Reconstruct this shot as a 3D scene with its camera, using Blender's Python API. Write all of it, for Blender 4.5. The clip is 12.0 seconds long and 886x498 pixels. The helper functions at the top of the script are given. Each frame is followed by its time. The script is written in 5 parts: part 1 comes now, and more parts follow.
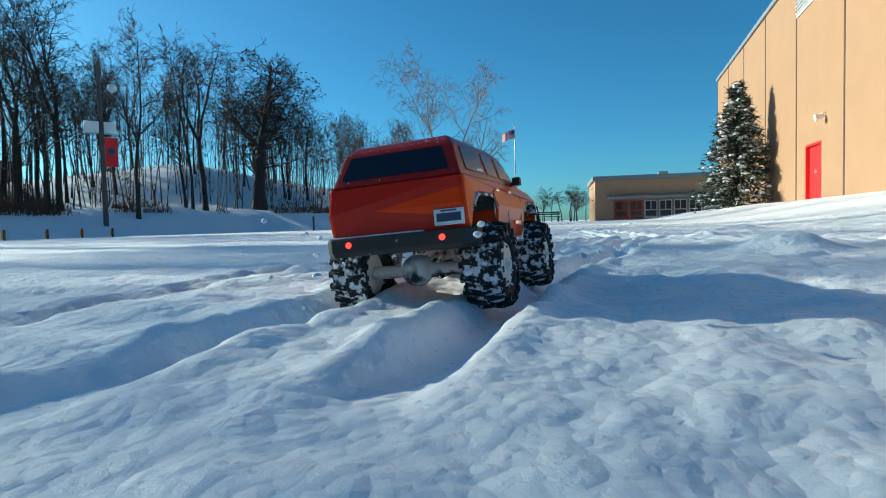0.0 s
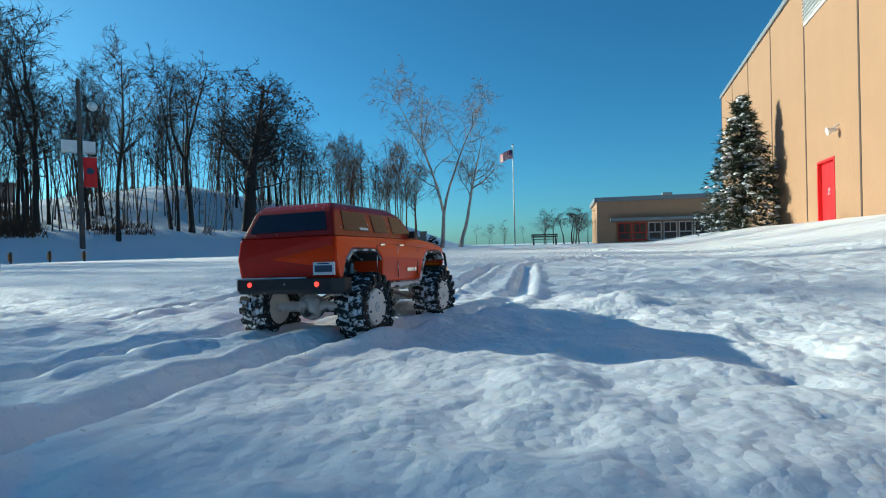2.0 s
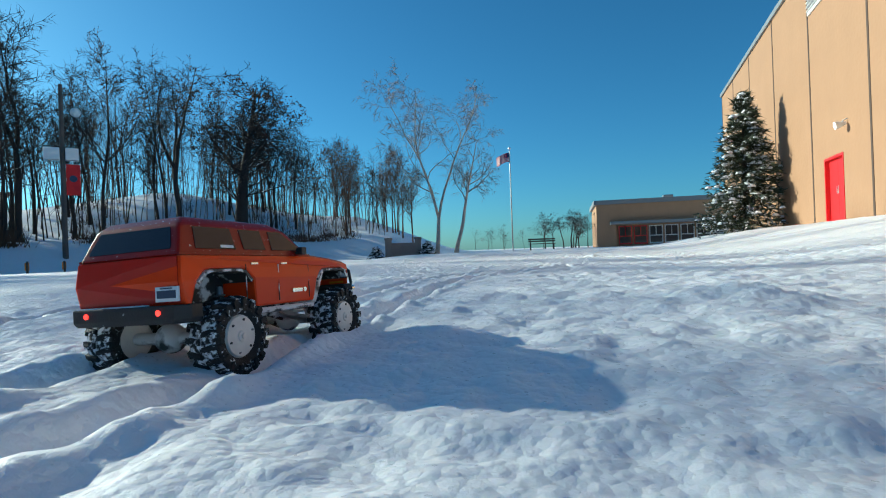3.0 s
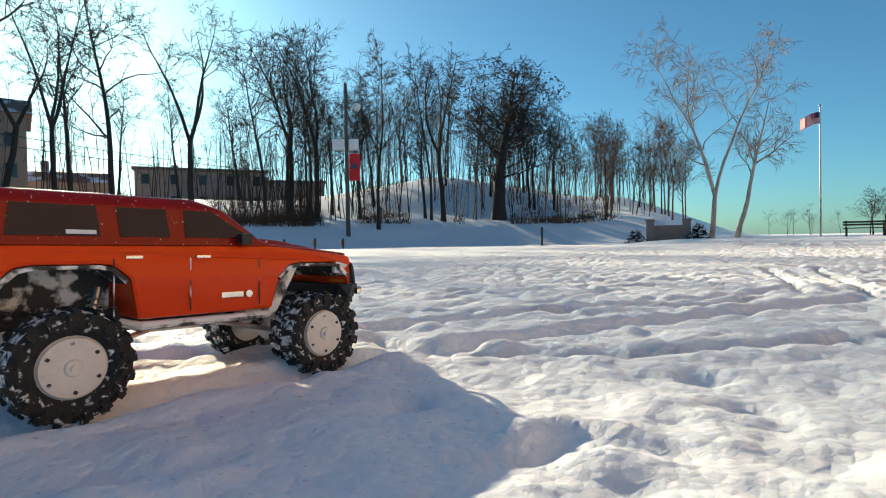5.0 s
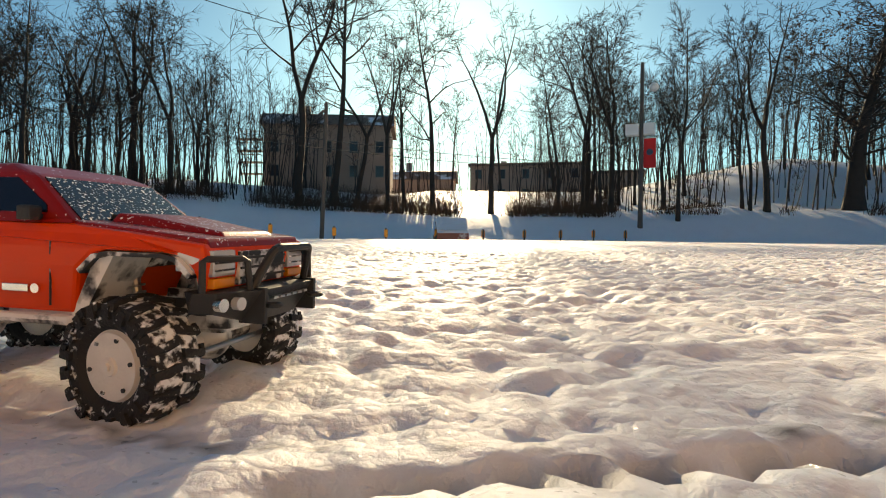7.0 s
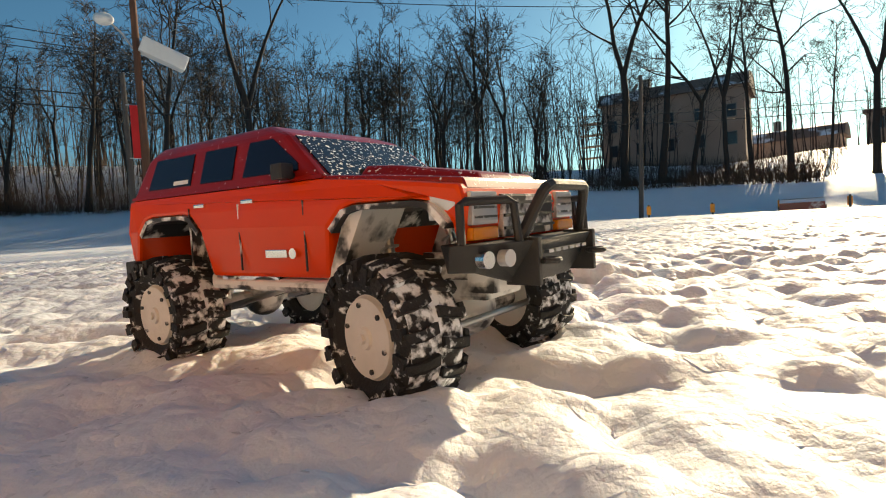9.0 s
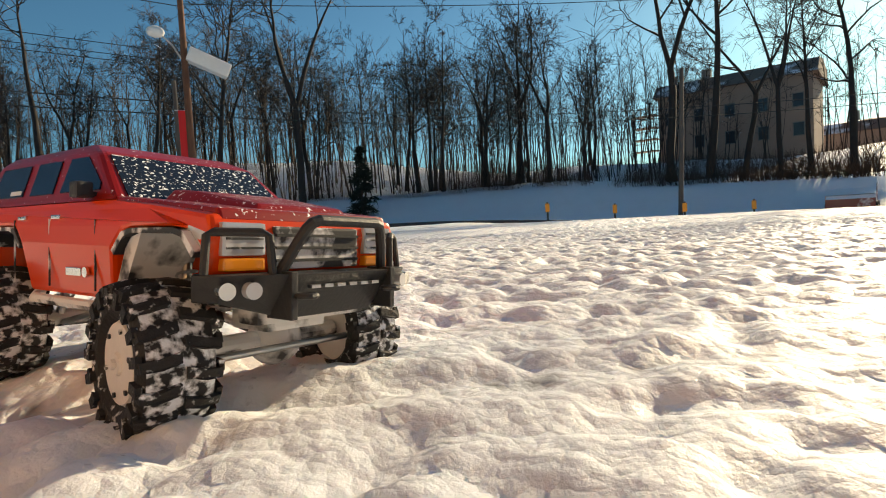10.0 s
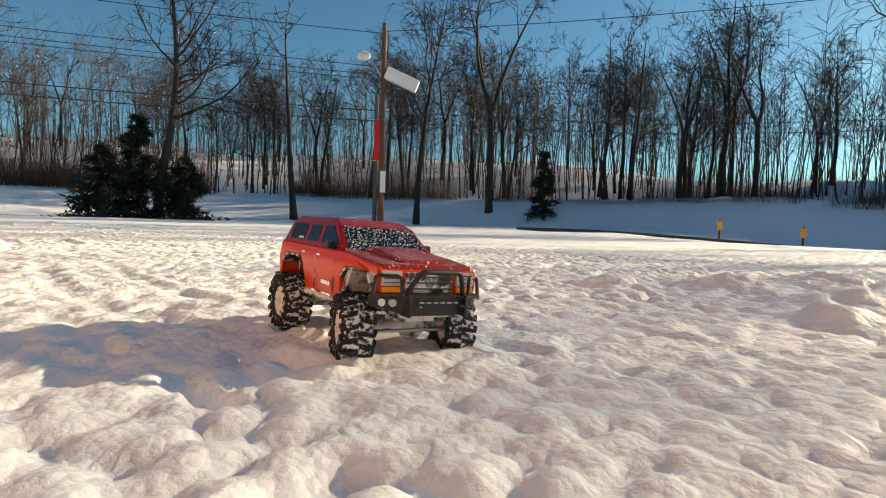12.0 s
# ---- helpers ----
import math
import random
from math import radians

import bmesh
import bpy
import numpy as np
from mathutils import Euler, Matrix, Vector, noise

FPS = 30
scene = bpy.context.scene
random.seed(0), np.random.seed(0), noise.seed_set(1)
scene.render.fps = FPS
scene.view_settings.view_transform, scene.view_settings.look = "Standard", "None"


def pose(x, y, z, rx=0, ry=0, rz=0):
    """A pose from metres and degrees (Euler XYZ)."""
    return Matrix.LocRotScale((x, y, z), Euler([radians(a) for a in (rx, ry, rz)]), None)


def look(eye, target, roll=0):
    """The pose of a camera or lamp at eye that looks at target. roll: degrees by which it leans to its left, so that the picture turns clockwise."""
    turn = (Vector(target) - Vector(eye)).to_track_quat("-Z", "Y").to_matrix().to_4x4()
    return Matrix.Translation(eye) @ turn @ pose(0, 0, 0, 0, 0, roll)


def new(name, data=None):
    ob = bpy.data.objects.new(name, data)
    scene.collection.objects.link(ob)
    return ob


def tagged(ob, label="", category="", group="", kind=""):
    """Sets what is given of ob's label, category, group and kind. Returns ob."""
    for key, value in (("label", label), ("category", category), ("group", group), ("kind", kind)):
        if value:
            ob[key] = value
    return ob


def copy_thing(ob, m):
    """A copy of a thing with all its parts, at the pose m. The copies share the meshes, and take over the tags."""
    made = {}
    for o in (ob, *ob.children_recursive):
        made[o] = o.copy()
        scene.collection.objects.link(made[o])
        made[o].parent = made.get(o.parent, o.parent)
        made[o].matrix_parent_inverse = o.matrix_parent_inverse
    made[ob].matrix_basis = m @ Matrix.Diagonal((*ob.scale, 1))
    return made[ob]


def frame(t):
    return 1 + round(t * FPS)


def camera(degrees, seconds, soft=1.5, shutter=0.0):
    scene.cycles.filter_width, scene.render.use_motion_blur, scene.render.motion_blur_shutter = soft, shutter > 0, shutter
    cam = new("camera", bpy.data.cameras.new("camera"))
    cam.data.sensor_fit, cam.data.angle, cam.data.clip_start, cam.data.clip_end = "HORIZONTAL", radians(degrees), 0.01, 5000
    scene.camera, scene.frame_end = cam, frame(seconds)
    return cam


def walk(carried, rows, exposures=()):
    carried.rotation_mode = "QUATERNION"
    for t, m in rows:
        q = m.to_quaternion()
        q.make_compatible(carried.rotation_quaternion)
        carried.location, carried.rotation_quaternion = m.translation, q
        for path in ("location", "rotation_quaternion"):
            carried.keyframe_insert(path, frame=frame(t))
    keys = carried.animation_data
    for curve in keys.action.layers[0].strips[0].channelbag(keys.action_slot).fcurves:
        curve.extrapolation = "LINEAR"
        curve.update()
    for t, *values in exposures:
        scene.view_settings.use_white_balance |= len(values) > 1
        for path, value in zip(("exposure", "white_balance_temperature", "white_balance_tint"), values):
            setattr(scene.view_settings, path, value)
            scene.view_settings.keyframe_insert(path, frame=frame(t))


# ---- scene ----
# camera
cam = camera(77.5, 12.0, soft=1.1)
walk(cam, [
    (0, pose(-0.553, 0.761, 0.126, 87.38, 1.49, 3.93)),
    (0.5, pose(-0.360, 1.039, 0.117, 87.00, 2.71, 4.42)),
    (1, pose(-0.141, 1.229, 0.137, 87.10, 3.72, 8.05)),
    (1.5, pose(0.083, 1.942, 0.157, 88.30, 3.42, 6.55)),
    (2, pose(0.406, 2.678, 0.165, 89.66, 1.43, 4.68)),
    (2.5, pose(0.708, 3.242, 0.167, 90.24, 1.92, 4.57)),
    (4.5, pose(1.152, 5.824, 0.189, 88.83, 1.38, 19.39)),
    (5, pose(1.352, 6.508, 0.188, 89.05, 0.95, 32.49)),
    (5.5, pose(1.632, 7.188, 0.203, 87.98, 1.39, 37.98)),
    (6, pose(2.074, 8.071, 0.205, 88.12, 1.61, 49.16)),
    (6.5, pose(2.523, 8.965, 0.173, 88.70, 1.32, 57.38)),
    (7, pose(3.067, 9.648, 0.171, 88.31, -0.31, 66.75)),
    (7.5, pose(3.430, 10.315, 0.165, 87.52, 0.05, 76.65)),
    (9.5, pose(3.360, 12.603, 0.129, 87.39, 3.59, 107.25)),
    (10, pose(3.562, 13.447, 0.147, 87.21, 3.25, 109.35)),
    (10.5, pose(3.323, 14.219, 0.162, 88.03, 2.79, 115.99)),
    (11, pose(3.545, 15.227, 0.168, 86.98, -0.99, 124.63)),
    (11.5, pose(3.732, 16.172, 0.202, 86.27, -1.20, 129.34)),
    (12, pose(3.586, 16.836, 0.236, 87.47, -1.61, 132.12)),
], exposures=[(0, 0.82, 5450, -11), (2.7, 0.66, 5350, -10), (4.5, 0.92, 6200, -3), (5.5, 1.1, 7700, 3), (6.5, 1.05, 8600, 6), (7.5, 0.68, 8300, 5), (9.5, 0.72, 7700, 3), (11.5, 0.76, 7700, 4), (12, 0.95, 7900, 4)])

# the model truck's way: seconds, place, pitch, roll, heading
TRUCK = [
    (0, -0.590, 1.741, -0.005, -0.62, -4.08, -16.69),
    (0.5, -0.391, 2.298, -0.005, 1.47, -1.61, -13.91),
    (1, -0.188, 2.732, 0.005, -0.13, -0.82, -18.74),
    (1.5, -0.074, 3.367, -0.004, 1.12, -0.49, -18.45),
    (2, 0.133, 3.834, -0.007, -1.31, -0.90, -17.54),
    (2.5, 0.354, 4.304, -0.018, -1.96, -2.57, -16.87),
    (4.5, 0.543, 6.401, -0.010, -0.27, -1.87, -8.19),
    (5, 0.626, 6.952, -0.002, -1.35, -0.24, -8.88),
    (5.5, 0.846, 7.515, -0.003, -1.67, -2.51, -3.14),
    (6, 1.293, 8.255, -0.004, -1.03, 1.41, -28.07),
    (6.5, 1.743, 8.965, -0.005, -0.57, 1.04, -30.79),
    (7, 2.308, 9.513, -0.006, -1.55, 0.35, -34.16),
    (7.5, 2.647, 10.109, -0.009, 0.35, 2.97, -34.49),
    (9.5, 2.873, 12.212, -0.006, -1.14, -0.59, -17.98),
    (10, 3.103, 12.962, -0.008, -1.86, -3.88, -14.83),
    (10.5, 2.830, 13.653, -0.013, -2.60, 0.07, -14.06),
    (11, 2.949, 14.489, -0.004, -2.62, 0.30, -10.29),
    (11.5, 3.002, 15.287, -0.018, -0.11, -0.78, -6.54),
    (12, 2.857, 15.965, -0.007, -0.99, -2.85, -13.31),
]

# ---- light ----
SUN_AZ, SUN_EL = 66.3, 20.0      # degrees left of +y, degrees up
world = bpy.data.worlds.new("winter_sky")
scene.world = world
world.use_nodes = True
wn = world.node_tree.nodes
sky = wn.new("ShaderNodeTexSky")
sky.sky_type, sky.sun_disc = "NISHITA", False
sky.sun_elevation, sky.sun_rotation = radians(SUN_EL), radians(-SUN_AZ)
sky.air_density, sky.dust_density, sky.ozone_density = 1.0, 1.3, 4.0
sky.altitude = 900
wn["Background"].inputs["Strength"].default_value = 0.064
tone = wn.new("ShaderNodeMix")      # a clear, dry winter sky: a purer blue than the model's
tone.data_type, tone.blend_type = "RGBA", "MULTIPLY"
tone.inputs["Factor"].default_value = 1.0
tone.inputs["B"].default_value = (0.62, 1.0, 1.08, 1)
world.node_tree.links.new(sky.outputs[0], tone.inputs["A"])
world.node_tree.links.new(tone.outputs["Result"], wn["Background"].inputs["Color"])
sun = new("sun", bpy.data.lights.new("sun", "SUN"))
sun.data.energy, sun.data.angle, sun.data.color = 4.9, radians(0.53), (1.0, 0.83, 0.64)
a, e = radians(SUN_AZ), radians(SUN_EL)
to_sun = Vector((-math.sin(a) * math.cos(e), math.cos(a) * math.cos(e), math.sin(e)))
sun.matrix_world = look(to_sun * 50, (0, 0, 0))


# ---- materials ----
def mat(name, color, rough=0.6, metal=0.0, var=0.15, scale=8.0, bump=0.0, bump_scale=40.0, coat=0.0, spec=0.5):
    m = bpy.data.materials.new(name)
    m.use_nodes = True
    nt = m.node_tree
    b = nt.nodes["Principled BSDF"]
    b.inputs["Roughness"].default_value, b.inputs["Metallic"].default_value = rough, metal
    b.inputs["Coat Weight"].default_value, b.inputs["Specular IOR Level"].default_value = coat, spec
    tc = nt.nodes.new("ShaderNodeTexCoord")
    n = nt.nodes.new("ShaderNodeTexNoise")
    n.inputs["Scale"].default_value, n.inputs["Detail"].default_value = scale, 6
    nt.links.new(tc.outputs["Object"], n.inputs["Vector"])
    mix = nt.nodes.new("ShaderNodeMix")
    mix.data_type = "RGBA"
    mix.inputs["A"].default_value = (*[c * (1 - var) for c in color], 1)
    mix.inputs["B"].default_value = (*[min(1, c * (1 + var)) for c in color], 1)
    nt.links.new(n.outputs["Fac"], mix.inputs["Factor"])
    nt.links.new(mix.outputs["Result"], b.inputs["Base Color"])
    if bump:
        n2 = nt.nodes.new("ShaderNodeTexNoise")
        n2.inputs["Scale"].default_value, n2.inputs["Detail"].default_value = bump_scale, 8
        nt.links.new(tc.outputs["Object"], n2.inputs["Vector"])
        bp = nt.nodes.new("ShaderNodeBump")
        bp.inputs["Strength"].default_value, bp.inputs["Distance"].default_value = bump, 0.02
        nt.links.new(n2.outputs["Fac"], bp.inputs["Height"])
        nt.links.new(bp.outputs["Normal"], b.inputs["Normal"])
    return m


def over(m, color, low, high, scale, rough=0.7, up=None, detail=4):
    """Lay patches of a second stuff (snow, grime) over m by noise, or on faces that look up."""
    nt = m.node_tree
    b = nt.nodes["Principled BSDF"]
    tc = nt.nodes.new("ShaderNodeTexCoord")
    n = nt.nodes.new("ShaderNodeTexNoise")
    n.inputs["Scale"].default_value, n.inputs["Detail"].default_value = scale, detail
    nt.links.new(tc.outputs["Object"], n.inputs["Vector"])
    fac = n.outputs["Fac"]
    if up is not None:
        g = nt.nodes.new("ShaderNodeNewGeometry")
        s = nt.nodes.new("ShaderNodeSeparateXYZ")
        nt.links.new(g.outputs["Normal"], s.inputs[0])
        ma = nt.nodes.new("ShaderNodeMath")
        ma.operation = "MULTIPLY_ADD"
        ma.inputs[1].default_value = up
        nt.links.new(s.outputs["Z"], ma.inputs[0])
        nt.links.new(fac, ma.inputs[2])
        fac = ma.outputs[0]
    r = nt.nodes.new("ShaderNodeMapRange")
    r.inputs["From Min"].default_value, r.inputs["From Max"].default_value = low, high
    nt.links.new(fac, r.inputs["Value"])
    mix = nt.nodes.new("ShaderNodeMix")
    mix.data_type = "RGBA"
    old = b.inputs["Base Color"].links[0].from_socket
    nt.links.new(r.outputs[0], mix.inputs["Factor"])
    nt.links.new(old, mix.inputs["A"])
    mix.inputs["B"].default_value = (*color, 1)
    nt.links.new(mix.outputs["Result"], b.inputs["Base Color"])
    mr = nt.nodes.new("ShaderNodeMix")
    mr.inputs["A"].default_value, mr.inputs["B"].default_value = b.inputs["Roughness"].default_value, rough
    nt.links.new(r.outputs[0], mr.inputs["Factor"])
    nt.links.new(mr.outputs["Result"], b.inputs["Roughness"])
    return m


SNOW = (0.86, 0.88, 0.92)


def snow_material():
    m = mat("snow", SNOW, 0.55, var=0.04, scale=1.5)
    nt = m.node_tree
    b = nt.nodes["Principled BSDF"]
    b.inputs["Subsurface Weight"].default_value = 0.14
    b.inputs["Subsurface Radius"].default_value = (0.010, 0.014, 0.020)
    b.inputs["Subsurface Scale"].default_value = 0.5
    tc = nt.nodes.new("ShaderNodeTexCoord")
    last = None
    for s, d, st in ((24, 0.008, 0.22), (80, 0.004, 0.35), (300, 0.0020, 0.4)):
        n = nt.nodes.new("ShaderNodeTexNoise")
        n.inputs["Scale"].default_value, n.inputs["Detail"].default_value, n.inputs["Roughness"].default_value = s, 5, 0.6
        nt.links.new(tc.outputs["Object"], n.inputs["Vector"])
        bp = nt.nodes.new("ShaderNodeBump")
        bp.inputs["Strength"].default_value, bp.inputs["Distance"].default_value = st, d
        nt.links.new(n.outputs["Fac"], bp.inputs["Height"])
        if last:
            nt.links.new(last, bp.inputs["Normal"])
        last = bp.outputs["Normal"]
    for sc, d, st in ((30, 0.008, 0.4), (70, 0.004, 0.5)):      # rounded crumbs of old snow
        v = nt.nodes.new("ShaderNodeTexVoronoi")
        v.inputs["Scale"].default_value = sc
        nt.links.new(tc.outputs["Object"], v.inputs["Vector"])
        bp = nt.nodes.new("ShaderNodeBump")
        bp.invert = True
        bp.inputs["Strength"].default_value, bp.inputs["Distance"].default_value = st, d
        nt.links.new(v.outputs["Distance"], bp.inputs["Height"])
        nt.links.new(last, bp.inputs["Normal"])
        last = bp.outputs["Normal"]
    nt.links.new(last, b.inputs["Normal"])
    at = nt.nodes.new("ShaderNodeAttribute")
    at.attribute_name = "bare"
    soil = nt.nodes.new("ShaderNodeMix")
    soil.data_type = "RGBA"
    soil.inputs["B"].default_value = (0.07, 0.065, 0.05, 1)
    nt.links.new(at.outputs["Fac"], soil.inputs["Factor"])
    nt.links.new(b.inputs["Base Color"].links[0].from_socket, soil.inputs["A"])
    nt.links.new(soil.outputs["Result"], b.inputs["Base Color"])
    # sparkling grains
    v = nt.nodes.new("ShaderNodeTexVoronoi")
    v.inputs["Scale"].default_value = 260
    nt.links.new(tc.outputs["Object"], v.inputs["Vector"])
    r = nt.nodes.new("ShaderNodeMapRange")
    r.inputs["From Min"].default_value, r.inputs["From Max"].default_value = 0.955, 0.985
    r.inputs["To Min"].default_value, r.inputs["To Max"].default_value = 0.6, 0.25
    sx = nt.nodes.new("ShaderNodeSeparateXYZ")
    nt.links.new(v.outputs["Color"], sx.inputs[0])
    nt.links.new(sx.outputs["X"], r.inputs["Value"])
    nt.links.new(r.outputs[0], b.inputs["Roughness"])
    return m


M_SNOW = snow_material()
M_CLUMP = mat("packed_snow", SNOW, 0.6, var=0.06, scale=60, bump=0.6, bump_scale=120)
M_PAINT = mat("orange_red_paint", (0.68, 0.048, 0.003), 0.28, var=0.06, scale=20, coat=0.12, spec=0.2)
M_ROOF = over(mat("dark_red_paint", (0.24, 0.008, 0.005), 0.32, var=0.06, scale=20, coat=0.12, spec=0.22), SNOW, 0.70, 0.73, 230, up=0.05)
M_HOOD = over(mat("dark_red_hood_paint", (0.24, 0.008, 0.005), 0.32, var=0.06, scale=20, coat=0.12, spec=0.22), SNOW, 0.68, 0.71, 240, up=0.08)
# red of the two-tone paint, with the rear's shade put into the colour
M_GATE = over(mat("shaded_red_tailgate_paint", (0.40, 0.012, 0.006), 0.32, var=0.06, scale=20, coat=0.12, spec=0.22), SNOW, 0.74, 0.76, 150)
M_GLASS = mat("tinted_window", (0.006, 0.008, 0.022), 0.15, var=0.1, spec=0.3)
M_WIND = over(mat("tinted_windscreen", (0.012, 0.014, 0.02), 0.12, var=0.1), SNOW, 0.64, 0.69, 320, up=0.06)
M_BLACK = over(mat("black_plastic", (0.016, 0.016, 0.017), 0.55, var=0.2, scale=60, bump=0.1, bump_scale=300), SNOW, 0.72, 0.78, 60, up=0.06)
M_DARK = over(mat("chassis_black", (0.02, 0.02, 0.022), 0.6, var=0.3, scale=40), (0.75, 0.75, 0.76), 0.50, 0.60, 45, up=0.1)
M_FROST = over(mat("frosted_chassis", (0.03, 0.03, 0.032), 0.6, var=0.3, scale=40), (0.74, 0.73, 0.72), 0.36, 0.48, 28, up=0.1)
M_TYRE = over(mat("tyre_rubber", (0.014, 0.013, 0.013), 0.75, var=0.25, scale=60, bump=0.2, bump_scale=300), SNOW, 0.58, 0.70, 120)
M_TREAD = over(mat("snowy_tread_rubber", (0.014, 0.013, 0.013), 0.75, var=0.25, scale=60, bump=0.2, bump_scale=300), SNOW, 0.44, 0.58, 115, detail=6)
M_RIM = mat("white_wheel_disc", (0.72, 0.68, 0.64), 0.5, var=0.12, scale=50, bump=0.15, bump_scale=200)
M_METAL = mat("steel", (0.5, 0.5, 0.5), 0.35, 1.0, var=0.1, scale=60)
M_CHROME = mat("chrome", (0.75, 0.74, 0.7), 0.2, 1.0, var=0.1, scale=60)
M_LAMP = mat("lamp_glass", (0.55, 0.56, 0.58), 0.12, 0.3, var=0.1, scale=90)
M_AMBER = mat("amber_lens", (0.75, 0.26, 0.02), 0.2, var=0.1)
M_PLATE = mat("plate_white", (0.7, 0.74, 0.78), 0.4, var=0.08)
M_INK = mat("blue_ink", (0.03, 0.05, 0.10), 0.6)
M_TAIL = mat("tail_lamp_red", (0.6, 0.01, 0.01), 0.2)
M_TAIL.node_tree.nodes["Principled BSDF"].inputs["Emission Color"].default_value = (1, 0.03, 0.02, 1)
M_TAIL.node_tree.nodes["Principled BSDF"].inputs["Emission Strength"].default_value = 2.0
M_BARK = over(mat("bark", (0.032, 0.025, 0.021), 0.9, var=0.4, scale=3, bump=0.5, bump_scale=12), SNOW, 0.93, 1.05, 2.0, up=0.55)
M_TWIG = over(mat("twigs", (0.044, 0.030, 0.024), 0.9, var=0.35, scale=1.5), SNOW, 1.02, 1.12, 1.5, up=0.6)
M_RUST = mat("russet_twigs", (0.17, 0.085, 0.05), 0.9, var=0.4, scale=1.5)
M_BIRCH = over(mat("birch_bark", (0.48, 0.40, 0.33), 0.85, var=0.45, scale=2.5, bump=0.4, bump_scale=10), SNOW, 0.95, 1.05, 2.0, up=0.55)
M_BIRCHT = mat("birch_twigs", (0.36, 0.27, 0.21), 0.9, var=0.3, scale=1.5)
M_LEAF = mat("dead_oak_leaves", (0.075, 0.032, 0.016), 0.9, var=0.5, scale=0.8)
M_BRUSH = over(mat("dry_brush", (0.085, 0.05, 0.03), 0.95, var=0.5, scale=0.9), SNOW, 0.98, 1.08, 1.5, up=0.45)
M_NEEDLE = over(mat("spruce_needles", (0.035, 0.05, 0.026), 0.8, var=0.45, scale=3), SNOW, 0.80, 0.92, 2.2, up=0.42)
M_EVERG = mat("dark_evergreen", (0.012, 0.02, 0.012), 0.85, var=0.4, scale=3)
M_STUCCO = mat("tan_stucco", (0.34, 0.205, 0.115), 0.85, var=0.10, scale=0.7, bump=0.6, bump_scale=6)
M_STUCCO2 = mat("tan_brick", (0.42, 0.26, 0.15), 0.85, var=0.10, scale=1.5, bump=0.3, bump_scale=10)
M_JOINT = mat("panel_joint", (0.07, 0.05, 0.04), 0.9)
M_TRIM = mat("grey_roof_trim", (0.22, 0.24, 0.25), 0.5, var=0.1)
M_REDDOOR = mat("red_door_paint", (0.68, 0.02, 0.025), 0.4, var=0.06)
M_WHITE = mat("white_paint", (0.78, 0.78, 0.76), 0.5, var=0.06)
M_WIN = mat("dark_window_glass", (0.03, 0.04, 0.05), 0.08, var=0.2)
M_POLE = mat("creosoted_pole", (0.13, 0.06, 0.035), 0.85, var=0.35, scale=2, bump=0.4, bump_scale=12)
M_GREYP = mat("weathered_pole", (0.10, 0.085, 0.075), 0.85, var=0.3, scale=2, bump=0.3, bump_scale=12)
M_BANNER = mat("red_banner_cloth", (0.62, 0.018, 0.02), 0.75, var=0.12, scale=1.5)
M_WIRE = mat("black_wire", (0.02, 0.02, 0.02), 0.7)
M_ORANGE = mat("orange_reflector", (0.85, 0.33, 0.03), 0.5, var=0.08)
M_POST = mat("dark_post", (0.05, 0.045, 0.04), 0.8, var=0.3)
M_STONE = over(mat("grey_stone", (0.22, 0.20, 0.18), 0.9, var=0.2, scale=2, bump=0.4, bump_scale=8), SNOW, 0.9, 1.0, 2, up=0.5)
M_HOUSE = mat("brown_shingle_wall", (0.38, 0.27, 0.21), 0.9, var=0.15, scale=0.6, bump=0.3, bump_scale=4)
M_HROOF = over(mat("brown_roof", (0.20, 0.13, 0.10), 0.9, var=0.2, scale=0.5), SNOW, 0.75, 0.85, 0.4, up=0.3)
M_CAR = over(mat("dark_red_car_paint", (0.16, 0.012, 0.012), 0.3, var=0.1, coat=0.5), SNOW, 0.62, 0.72, 1.2, up=0.35)
M_ASPH = mat("wet_asphalt", (0.05, 0.05, 0.052), 0.6, var=0.3, scale=1.5, bump=0.3, bump_scale=30)
M_FBLUE = mat("flag_blue", (0.02, 0.03, 0.12), 0.8)


# ---- mesh helpers ----
def part(name, bm, material, parent=None, label="", smooth=False):
    me = bpy.data.meshes.new(name)
    bm.to_mesh(me)
    bm.free()
    for m in (material if isinstance(material, (list, tuple)) else [material]):
        me.materials.append(m)
    if smooth:
        me.shade_smooth()
    ob = new(name, me)
    if parent:
        ob.parent = parent
    if label:
        ob["label"] = label
    return ob


def mesh_part(name, verts, faces, material, parent=None, label="", smooth=False):
    me = bpy.data.meshes.new(name)
    me.from_pydata([tuple(v) for v in verts], [], faces)
    me.materials.append(material)
    if smooth:
        me.shade_smooth()
    ob = new(name, me)
    if parent:
        ob.parent = parent
    if label:
        ob["label"] = label
    return ob


def thing(name, m, label, category, group="", kind=""):
    ob = new(name)
    ob.matrix_world = m
    return tagged(ob, label, category, group, kind)


def box(bm, lo, hi, m=None, bevel=0.0):
    c = [(x + y) / 2 for x, y in zip(lo, hi)]
    s = [y - x for x, y in zip(lo, hi)]
    g = bmesh.ops.create_cube(bm, size=1, matrix=(m or Matrix()) @ Matrix.Translation(c) @ Matrix.Diagonal((*s, 1)))
    if bevel:
        ed = {x for v in g["verts"] for x in v.link_edges}
        bmesh.ops.bevel(bm, geom=list(ed), offset=bevel, segments=2, affect="EDGES", profile=0.7)
    return bm


def boxm(lo, hi, m=None, bevel=0.0):
    return box(bmesh.new(), lo, hi, m, bevel)


